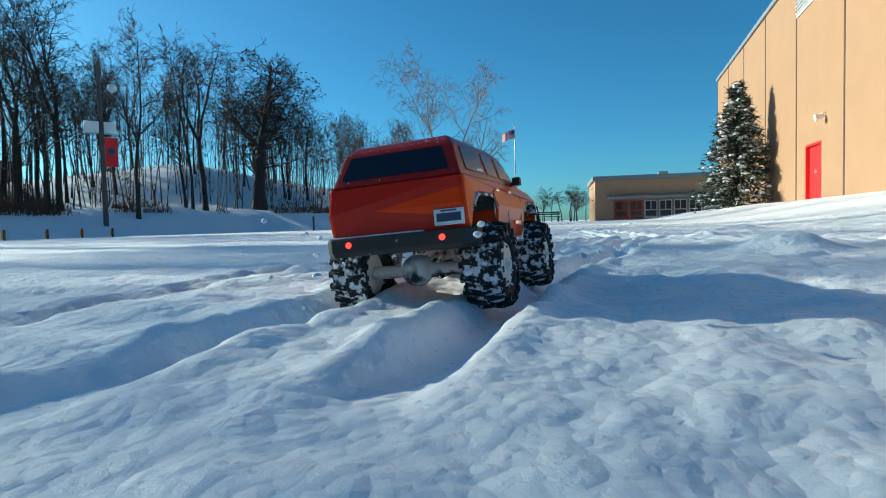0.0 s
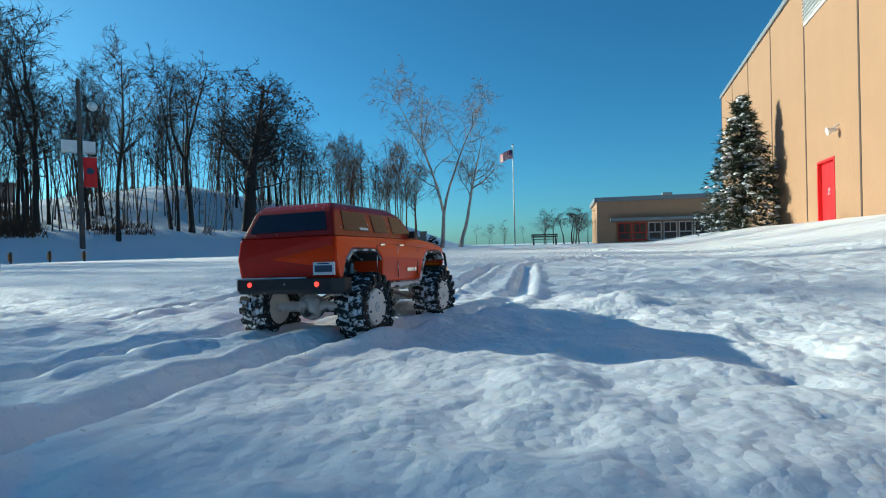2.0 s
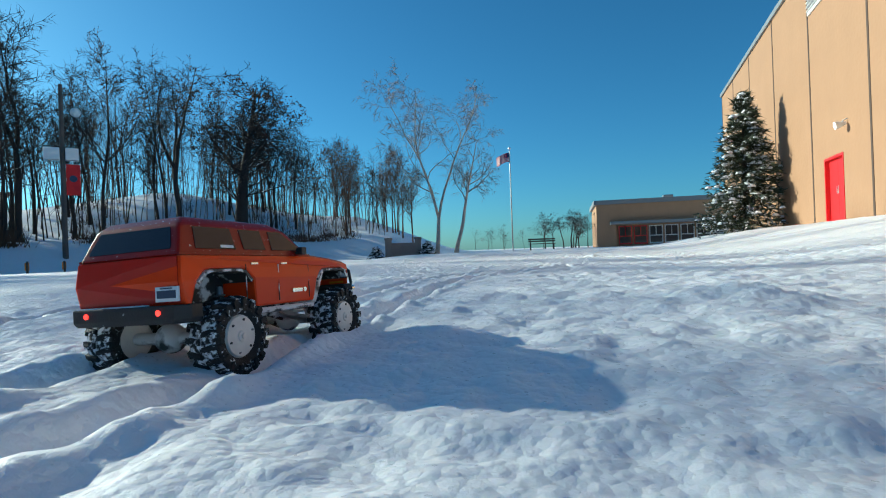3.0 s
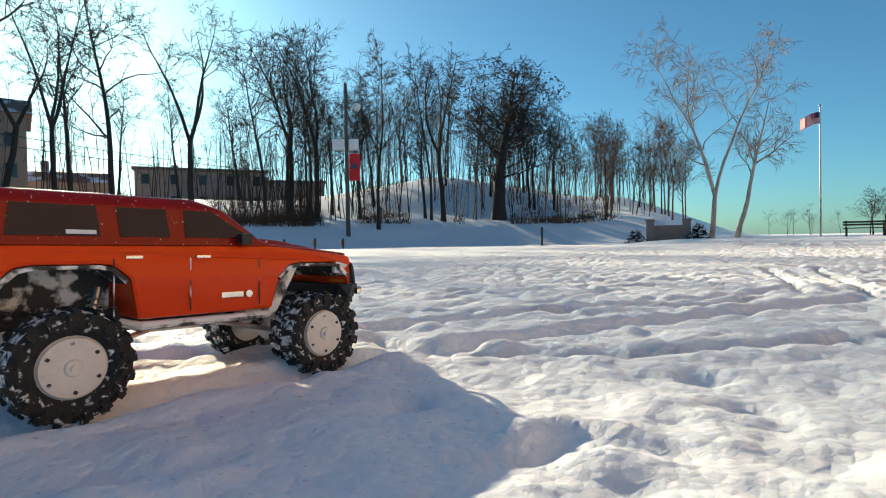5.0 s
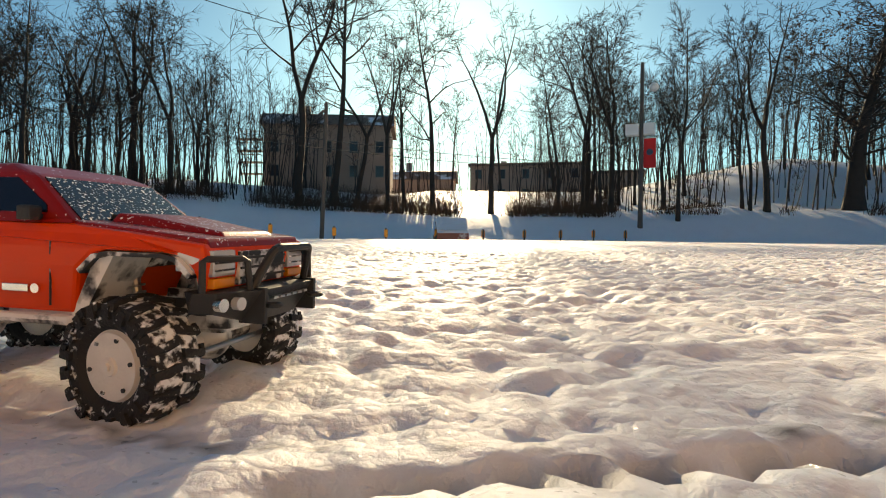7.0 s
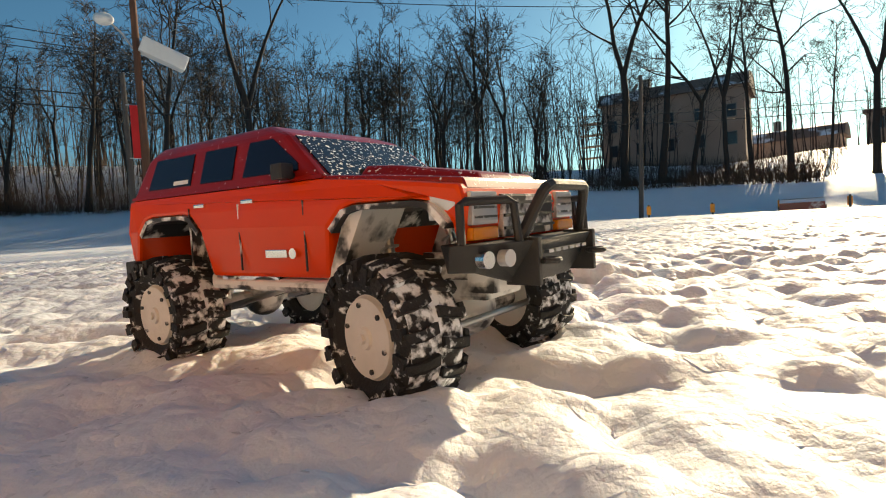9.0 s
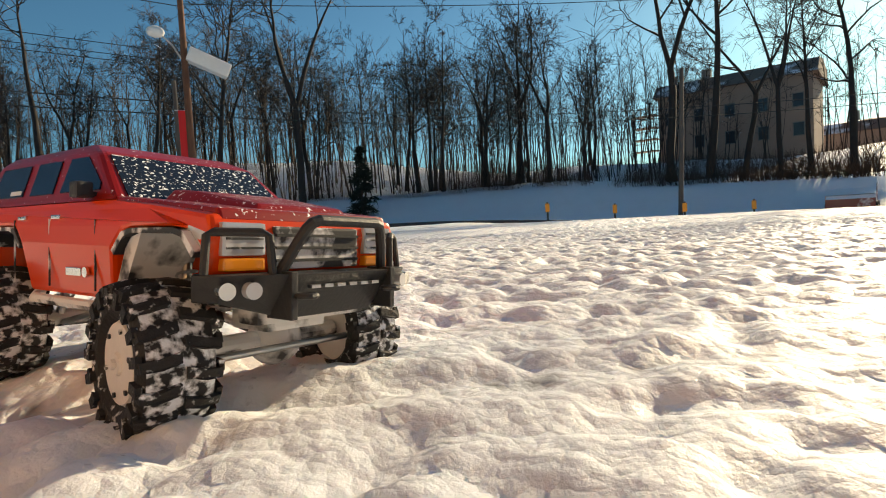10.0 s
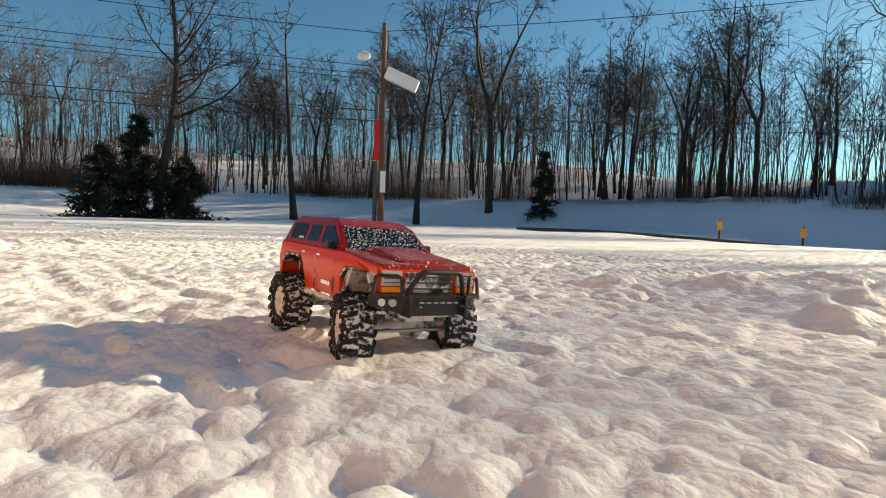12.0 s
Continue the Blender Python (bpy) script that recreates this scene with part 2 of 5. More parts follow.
def cyl(bm, p, q, r1, r2=None, n=16, caps=True):
    p, q = Vector(p), Vector(q)
    d = q - p
    m = Matrix.Translation((p + q) / 2) @ d.to_track_quat("Z", "Y").to_matrix().to_4x4()
    bmesh.ops.create_cone(bm, cap_ends=caps, segments=n, radius1=r1, radius2=r1 if r2 is None else r2, depth=d.length, matrix=m)
    return bm


def pipe(bm, pts, r, n=10):
    """A bent tube through pts."""
    pts = [Vector(p) for p in pts]
    rings = []
    for i, p in enumerate(pts):
        d = (pts[min(i + 1, len(pts) - 1)] - pts[max(i - 1, 0)]).normalized()
        q = d.to_track_quat("Z", "Y").to_matrix()
        rings.append([bm.verts.new(p + q @ Vector((math.cos(k * math.tau / n) * r, math.sin(k * math.tau / n) * r, 0))) for k in range(n)])
    for u, v in zip(rings, rings[1:]):
        for k in range(n):
            bm.faces.new((u[k], u[(k + 1) % n], v[(k + 1) % n], v[k]))
    bm.faces.new(rings[0][::-1]), bm.faces.new(rings[-1])
    return bm


def prism(bm, outline, lo, hi, axis="x"):
    """A flat outline (two coordinates) drawn out along an axis."""
    def at(c, s):
        return {"x": (s, c[0], c[1]), "y": (c[0], s, c[1]), "z": (c[0], c[1], s)}[axis]
    a = [bm.verts.new(at(c, lo)) for c in outline]
    b = [bm.verts.new(at(c, hi)) for c in outline]
    n = len(outline)
    bm.faces.new(a), bm.faces.new(b[::-1])
    for i in range(n):
        bm.faces.new((a[i], b[i], b[(i + 1) % n], a[(i + 1) % n]))
    bmesh.ops.recalc_face_normals(bm, faces=bm.faces)
    return bm


# ---- noise on arrays ----
def hashed(ix, iy, k):
    h = (ix.astype(np.int64) * 374761393 + iy.astype(np.int64) * 668265263 + k * 974634731) & 0x7FFFFFFF
    h = ((h ^ (h >> 13)) * 1274126177) & 0x7FFFFFFF
    return ((h ^ (h >> 16)) & 0xFFFF) / 65535.0


def value(x, y, k=0):
    ix, iy = np.floor(x), np.floor(y)
    fx, fy = x - ix, y - iy
    fx, fy = fx * fx * (3 - 2 * fx), fy * fy * (3 - 2 * fy)
    a, b = hashed(ix, iy, k), hashed(ix + 1, iy, k)
    c, d = hashed(ix, iy + 1, k), hashed(ix + 1, iy + 1, k)
    return (a + (b - a) * fx) * (1 - fy) + (c + (d - c) * fx) * fy


def fbm(x, y, k=0, octaves=4):
    s, amp, tot = 0, 1, 0
    for o in range(octaves):
        s = s + amp * (value(x * 2 ** o, y * 2 ** o, k + o) - 0.5)
        tot += amp
        amp *= 0.5
    return s / tot


def cells(x, y, k=0):
    """Distance to the nearest of scattered points."""
    ix, iy = np.floor(x), np.floor(y)
    best = np.full(x.shape, 9.0)
    for dx in (-1, 0, 1):
        for dy in (-1, 0, 1):
            cx, cy = ix + dx, iy + dy
            px, py = cx + hashed(cx, cy, k), cy + hashed(cx, cy, k + 7)
            best = np.minimum(best, (px - x) ** 2 + (py - y) ** 2)
    return np.sqrt(best)


def step(v, lo, hi):
    t = np.clip((v - lo) / (hi - lo), 0, 1)
    return t * t * (3 - 2 * t)


# ---- ground ----
HUB = (1.9, 7.5)
WALL_P, WALL_D = np.array((11.60, 20.45)), np.array((0.2323, 0.9726))   # the hall's long wall: a point and its direction


def terrain(x, y):
    """The lie of the land without the small relief of the snow."""
    x, y = np.asarray(x, float), np.asarray(y, float)
    dx, dy = x - HUB[0], y - HUB[1]
    r, az = np.hypot(dx, dy), np.degrees(np.arctan2(-dx, dy))
    az = np.where(az < -110, az + 360, az)
    off = -((x - WALL_P[0]) * WALL_D[1] - (y - WALL_P[1]) * WALL_D[0])
    rise = 0.64 * (1 - step(off, 0.5, 6.0)) * step(y, -6, 6) * (1 - step(y, 46, 60))
    left = step(az, 2, 16) * (1 - step(az, 195, 225))
    road = np.interp(az, [0, 12, 30, 45, 60, 80, 110, 150, 180], [44, 42, 37, 33, 29, 27.5, 27, 28, 30])
    dip = -0.55 * step(r, 12, 30) * step(az, 5, 25) * (1 - step(az, 70, 100)) + 0.1 * step(r, 12, 26) * step(az, 70, 110)
    bank = 2.3 * step(r - road, 2.5, 11) + 3.2 * step(r - road, 11, 40) + 1.2 * (fbm(x / 9, y / 9, 3) + 0.1) * step(r - road, 4, 12)
    bank = bank + 2.6 * step(az, 95, 120) * step(r - road, 12, 34)
    mound = 3.2 * np.exp(-(((az - 33) / 12) ** 2)) * step(r - road, 12, 26)
    far = 0.5 * fbm(x / 40, y / 40, 9) * step(r, 40, 120)
    return rise + left * (dip + bank + mound) + far * (1 - left)


def truck_line():
    """Points along the truck's way, with what it left behind before the start."""
    pts = [(-1.95, -2.6), (-1.45, -1.2), (-1.0, 0.25)] + [(q[1], q[2]) for q in TRUCK]
    out = []
    n = len(pts)
    for i in range(n - 1):
        p0, p1, p2, p3 = [np.array(pts[min(max(i + k, 0), n - 1)]) for k in (-1, 0, 1, 2)]
        steps = max(2, int(np.hypot(*(p2 - p1)) / 0.04))
        for s in np.arange(steps) / steps:
            out.append(0.5 * (2 * p1 + (p2 - p0) * s + (2 * p0 - 5 * p1 + 4 * p2 - p3) * s * s + (3 * p1 - p0 - 3 * p2 + p3) * s ** 3))
    return np.array(out)


def curve_line(pts):
    pts = [np.array(p, float) for p in pts]
    out, n = [], len(pts)
    for i in range(n - 1):
        p0, p1, p2, p3 = pts[max(i - 1, 0)], pts[i], pts[i + 1], pts[min(i + 2, n - 1)]
        steps = max(2, int(np.hypot(*(p2 - p1)) / 0.04))
        for s in np.arange(steps) / steps:
            out.append(0.5 * (2 * p1 + (p2 - p0) * s + (2 * p0 - 5 * p1 + 4 * p2 - p3) * s * s + (3 * p1 - p0 - 3 * p2 + p3) * s ** 3))
    return np.array(out)


def beside(line, off):
    d = np.gradient(line, axis=0)
    d /= np.maximum(np.hypot(d[:, 0], d[:, 1]), 1e-9)[:, None]
    return line + np.stack((d[:, 1], -d[:, 0]), 1) * off


def nearest(x, y, line, reach):
    """The distance from each point to a line of close points, where under reach."""
    out = np.full(x.shape, 9.0)
    lo, hi = line.min(0) - reach, line.max(0) + reach
    sel = np.nonzero((x > lo[0]) & (x < hi[0]) & (y > lo[1]) & (y < hi[1]))[0]
    for k in range(0, len(sel), 20000):
        s = sel[k:k + 20000]
        sx, sy = x[s], y[s]
        near = line[(line[:, 0] > sx.min() - reach) & (line[:, 0] < sx.max() + reach) & (line[:, 1] > sy.min() - reach) & (line[:, 1] < sy.max() + reach)]
        if len(near):
            out[s] = np.sqrt(((sx[:, None] - near[:, 0]) ** 2 + (sy[:, None] - near[:, 1]) ** 2).min(1))
    return out


WAY = truck_line()
OLD = [curve_line([(-1.9, -1.5), (-1.35, 0.6), (-1.15, 1.7), (-0.95, 2.5), (-0.62, 3.3), (-0.45, 4.2), (-0.6, 6.0), (-1.2, 8.0)]),
       curve_line([(2.72, 9.7), (2.82, 10.1), (2.88, 10.36), (2.87, 10.62), (2.79, 10.87), (2.70, 11.1), (2.40, 11.65), (1.7, 12.5)]),
       curve_line([(2.75, 9.55), (2.95, 9.9), (3.04, 10.18), (3.075, 10.4), (3.05, 10.57), (2.98, 10.78), (2.86, 11.08), (2.5, 11.8), (1.9, 12.7)]),
       curve_line([(1.36, 8.5), (1.34, 8.9), (1.27, 9.4), (1.22, 9.8)]),
       curve_line([(1.54, 8.5), (1.52, 8.9), (1.46, 9.4), (1.44, 9.9)]),
       curve_line([(0.1, 7.25), (0.87, 7.85), (1.05, 7.97), (1.20, 8.10), (1.30, 8.4)]),
       curve_line([(0.75, 7.10), (0.98, 7.27), (1.28, 7.46), (1.60, 7.80)])]


def snow_top(x, y):
    """Height of the snow's surface with lumps, ruts and mounds."""
    x, y = np.asarray(x, float), np.asarray(y, float)
    z = terrain(x, y)
    near = 1 - step(np.hypot(x - HUB[0], y - HUB[1]), 14, 40)
    wx, wy = x + 0.06 * fbm(x * 6, y * 6, 40), y + 0.06 * fbm(x * 6, y * 6, 50)
    late = step(y, 5, 10)
    clod = 1 - np.minimum(cells(wx * 16, wy * 16, 11), 1) ** 2.3
    knob = 1 - np.minimum(cells(wx * 27, wy * 27, 12), 1) ** 1.8
    crumb = 1 - np.minimum(cells(wx * 8, wy * 8, 13), 1) ** 2.2
    patch = value(x * 1.7, y * 1.7, 60)
    lump = (clod - 0.70) * 0.032 * (0.14 + 0.86 * late) * (0.55 + 0.8 * patch)
    lump += (knob - 0.62) * 0.011 * (0.5 + 0.5 * late) * (0.6 + 0.8 * value(x * 2.9, y * 2.9, 62)) + (crumb - 0.65) * 0.007 * late
    lump += (0.018 * fbm(x * 9, y * 9, 91, 3) + 0.014 * fbm(x * 19, y * 19, 99, 3)) * (1.25 - 0.7 * late)
    lump -= 0.030 * step(value(wx * 11, wy * 11, 97), 0.80, 0.95) * step(value(x * 2.2, y * 2.2, 98), 0.35, 0.7) * (0.3 + 0.7 * late)
    big = (0.014 * fbm(x * 1.1, y * 1.1, 21, 3) + 0.012 * fbm(x * 3.5, y * 3.5, 25, 3)) * (1 - 0.65 * late)
    z = z + 0.004 + 0.010 * (1 - late) * near + near * (lump + big)
    z += 0.15 * fbm(x / 3, y / 3, 31, 3) * step(np.hypot(x - HUB[0], y - HUB[1]), 11, 24)
    for mx, my, h, w in ((0.40, 2.55, 0.060, 0.13), (0.74, 3.98, 0.038, 0.08), (0.66, 3.84, -0.028, 0.035), (1.5, 5.3, 0.04, 0.2), (2.35, 11.9, 0.03, 0.12), (4.5, 19.0, 0.05, 0.3), (1.55, 15.9, 0.05, 0.12), (1.85, 16.65, 0.05, 0.10), (1.2, 16.2, 0.06, 0.16), (0.6, 16.5, 0.06, 0.2), (1.35, 16.6, 0.05, 0.12)):
        z += h * np.exp(-((x - mx) ** 2 + (y - my) ** 2) / w ** 2) * (1 + 0.8 * fbm(x * 9, y * 9, 71, 3))
    # flatten the lane of the truck, then press its ruts
    rough = 0.5 + 1.0 * value(x * 14, y * 14, 81)
    fresh = 0.04 + 0.96 * step(y, 1.0, 1.35)
    lane = nearest(x, y, WAY, 0.35)
    flat = terrain(x, y) + 0.006 + 0.75 * (z - terrain(x, y) - 0.006)
    z = np.where(lane < 0.35, flat + (z - flat) * step(lane, 0.17, 0.35), z)
    for off in (-0.122, 0.122):
        d = nearest(x, y, beside(WAY, off), 0.14)
        floor = terrain(x, y) - 0.015 + 0.008 * (rough - 1.0)
        z += (floor - z) * fresh * (1 - 0.75 * late) * np.exp(-(d / (0.031 + 0.012 * value(x * 13, y * 13, 84))) ** 6)
        z += fresh * (0.011 - 0.008 * late) * np.exp(-((d - 0.064) / 0.020) ** 2) * rough * (0.5 + value(x * 15, y * 15, 85))
    for line, cut in zip(OLD, (0.042, 0.034, 0.040, 0.026, 0.026, 0.020, 0.016)):
        d = nearest(x, y, line, 0.2)
        z -= fresh * cut * np.exp(-(d / (0.015 + 0.009 * value(x * 21, y * 21, 83))) ** 4) * (0.7 + 0.4 * rough)
        z += fresh * 0.005 * np.exp(-((d - 0.055) / 0.02) ** 2) * rough
    return z


def graded(lo, hi, fine, reach, before, after):
    mid = list(np.arange(lo, hi, fine))
    out, s, v = [], fine, hi
    while v < reach:
        out.append(v)
        s *= after
        v += min(s, 60)
    left, s, v = [], fine, lo
    while v > -reach:
        s *= before
        v -= min(s, 60)
        left.append(v)
    return np.array(left[::-1] + mid + out)


def ground():
    xs, ys = graded(-0.8, 3.9, 0.015, 1400, 1.07, 1.2), graded(0.8, 17.0, 0.015, 1400, 1.11, 1.11)
    gx, gy = np.meshgrid(xs, ys)
    x, y = gx.ravel(), gy.ravel()
    z = snow_top(x, y)
    nx, ny = len(xs), len(ys)
    i = (np.arange(ny - 1)[:, None] * nx + np.arange(nx - 1)).ravel()
    quads = np.stack((i, i + 1, i + 1 + nx, i + nx), 1).astype(np.int32)
    me = bpy.data.meshes.new("ground")
    me.vertices.add(len(x))
    me.vertices.foreach_set("co", np.stack((x, y, z), 1).astype(np.float32).ravel())
    me.loops.add(quads.size)
    me.loops.foreach_set("vertex_index", quads.ravel())
    me.polygons.add(len(quads))
    me.polygons.foreach_set("loop_start", np.arange(0, quads.size, 4, dtype=np.int32))
    me.update(calc_edges=True)
    bare = np.zeros(len(x))
    torn = value(x * 22, y * 22, 95) * 0.6 + value(x * 5, y * 5, 96) * 0.6
    for k, line in enumerate(OLD):
        d = nearest(x, y, line, 0.1)
        bare = np.maximum(bare, np.exp(-(d / 0.020) ** 2) * step(torn, 0.30, 0.70) * (1.0 if k in (1, 2) else 0.45))
    for off in (-0.122, 0.122):
        d = nearest(x, y, beside(WAY, off), 0.1)
        bare = np.maximum(bare, np.exp(-(d / 0.014) ** 2) * step(torn, 0.62, 0.9) * step(y, 6.5, 8.5) * 0.9)
    tag = me.attributes.new("bare", "FLOAT", "POINT")
    tag.data.foreach_set("value", bare.astype(np.float32))
    me.materials.append(M_SNOW)
    me.shade_smooth()
    tagged(new("ground", me), "lumpy sunlit snow field with wheel ruts and a snowy bank", "snow", kind="structure")


def on_ground(x, y):
    if math.hypot(x - HUB[0], y - HUB[1]) > 24:      # far from the ruts and lumps
        return float(terrain(x, y)) + 0.004 + 0.15 * float(fbm(np.array([x / 3]), np.array([y / 3]), 31, 3)[0])
    return float(snow_top(np.array([x]), np.array([y]))[0])


ground()

# ---- the hall with the red door ----
def wall_pose(s, z=0.0):
    """On the hall's long wall, s metres beyond the door's far jamb: x along the wall, y into the building."""
    p = WALL_P + WALL_D * s
    return pose(p[0], p[1], z, 0, 0, 90 - math.degrees(math.atan2(WALL_D[0], WALL_D[1])))


def hall():
    base = wall_pose(0, 0)
    h = thing("school_hall", base @ pose(0, 0, 0), "tall tan stucco hall with vertical panel joints and red doors", "building", kind="structure")
    # local axes: x along the wall away from the camera, y = outward to the field
    top = 10.0
    edges = [-16.0, -10.5, -5.4, -0.4, 4.7, 9.7, 14.6, 19.2, 23.2]
    dl, dr = 1.72, 3.46    # the doorway
    for s0, s1 in zip(edges, edges[1:]):
        bm = bmesh.new()
        if s0 < dl < s1:      # the panel with the doorway
            box(bm, (s0 + 0.03, -0.3, -0.6), (dl, 0, top))
            box(bm, (dr, -0.3, -0.6), (s1 - 0.03, 0, top))
            box(bm, (dl, -0.3, 2.84), (dr, 0, top))
            box(bm, (dl, -0.3, -0.6), (dr, 0, 0.62))
        else:
            box(bm, (s0 + 0.03, -0.3, -0.6), (s1 - 0.03, 0, top))
        part("wall_panel", bm, M_STUCCO, h)
        part("joint", boxm((s1 - 0.06, -0.25, -0.6), (s1 + 0.06, 0.012, top)), M_JOINT, h)
    part("body", boxm((-16, -22, -0.6), (23.15, -0.32, top - 0.05)), M_STUCCO, h)
    part("roof_trim", boxm((-16.1, -22.1, top), (23.35, 0.10, top + 0.22), bevel=0.02), M_TRIM, h, "dark grey metal roof edge")
    # doors
    part("door_frame", box(box(box(bmesh.new(), (dl, -0.2, 0.62), (dl + 0.07, 0.02, 2.84)), (dr - 0.07, -0.2, 0.62), (dr, 0.02, 2.84)), (dl + 0.07, -0.2, 2.76), (dr - 0.07, 0.02, 2.84)), M_REDDOOR, h)
    for x0 in (dl + 0.072, (dl + dr) / 2 + 0.003):
        d = part("door", boxm((x0, -0.16, 0.63), (x0 + 0.793, -0.11, 2.755), bevel=0.006), M_REDDOOR, h, "red painted metal door leaf")
        hx = x0 + (0.73 if x0 < dl + 0.5 else 0.06)
        part("handle", cyl(bmesh.new(), (hx, -0.085, 1.6), (hx, -0.085, 1.85), 0.014), M_METAL, d)
    # louvre high on the wall
    l0, l1 = 1.9, 4.55
    lv = part("louvre", box(box(bmesh.new(), (l0, 0.0, 8.2), (l1, 0.05, 8.3)), (l0, 0, 9.8), (l1, 0.05, 9.9)), M_WHITE, h, "pale metal ventilation louvre")
    for k in range(10):
        part("slat", boxm((l0, -0.02, 0), (l1, 0.07, 0.05), pose(0, 0.03, 8.32 + k * 0.15, 25)), M_WHITE, lv)
    part("louvre_back", boxm((l0, 0.003, 8.25), (l1, 0.015, 9.85)), M_WIN, lv)
    # wall lamp on an arm
    l = part("wall_lamp", cyl(bmesh.new(), (1.3, 0.05, 3.66), (1.3, 0.34, 3.60), 0.05, 0.13), M_WHITE, h, "small white floodlight")
    part("arm", pipe(bmesh.new(), [(1.3, 0.0, 3.8), (1.3, 0.1, 3.76), (1.3, 0.2, 3.66)], 0.02), M_WHITE, l)


hall()


# ---- the low wing with the window band ----
def low_wing():
    h = thing("low_wing", pose(11.9, 62.0, 0, 0, 0, -8), "low tan school wing with a grey roof edge and window band", "building", kind="structure")
    part("wall", box(box(box(bmesh.new(), (0, 0, 2.35), (16, 12, 4.35)), (0, 0, -0.8), (1.9, 12, 2.35)), (1.9, 0.9, -0.8), (16, 12, 2.35)), M_STUCCO2, h)
    part("roof_edge", boxm((-0.25, -0.3, 4.35), (16.2, 12.2, 4.8), bevel=0.03), M_TRIM, h, "pale grey roof edge")
    part("canopy", boxm((1.3, -0.9, 2.25), (16, 0.3, 2.55), bevel=0.03), M_TRIM, h)
    part("vent", boxm((7.2, 4, 4.8), (8.2, 5, 5.4), bevel=0.05), M_METAL, h)
    for x in np.arange(2.2, 15.6, 1.5):
        red = x < 4.2
        w = part("window", boxm((x, 0.80, 0.2), (x + 1.32, 0.86, 2.1)), M_REDDOOR if red else M_WHITE, h)
        part("pane", boxm((x + 0.10, 0.775, 1.1), (x + 0.62, 0.805, 2.0)), M_WIN, w)
        part("pane", boxm((x + 0.70, 0.775, 1.1), (x + 1.22, 0.805, 2.0)), M_WIN, w)
        part("pane", boxm((x + 0.10, 0.775, 0.35), (x + 1.22, 0.805, 1.0)), M_WIN, w)


low_wing()


# ---- trees ----
def tubes(segs, sides_of):
    """Vertices and faces for a list of tapered tubes (each a list of points with radii)."""
    verts, faces = [], []
    for pts, rad in segs:
        n = sides_of(rad[0])
        base = len(verts)
        for i, (p, r) in enumerate(zip(pts, rad)):
            d = pts[min(i + 1, len(pts) - 1)] - pts[max(i - 1, 0)]
            d = d / max(np.linalg.norm(d), 1e-9)
            u = np.cross(d, (0.31, 0.95, 0.05))
            u /= max(np.linalg.norm(u), 1e-9)
            v = np.cross(d, u)
            for k in range(n):
                t = k * math.tau / n
                verts.append(p + r * (math.cos(t) * u + math.sin(t) * v))
        last = len(pts) - 1
        if rad[-1] < 0.012:      # twigs run out to a point
            verts[base + last * n:] = [pts[-1]]
        for i in range(last):
            for k in range(n):
                a, b = base + i * n + k, base + i * n + (k + 1) % n
                if i == last - 1 and rad[-1] < 0.012:
                    faces.append((a, b, base + last * n))
                else:
                    faces.append((a, b, b + n, a + n))
    return verts, faces


def limb(rng, start, way, length, r0, r1, steps, wander, lift):
    pts, p, d = [start.copy()], start.copy(), way / np.linalg.norm(way)
    for _ in range(steps):
        d = d + rng.normal(0, wander, 3) + np.array((0, 0, lift))
        d /= np.linalg.norm(d)
        p = p + d * length / steps
        pts.append(p.copy())
    return pts, list(np.linspace(r0, r1, steps + 1))


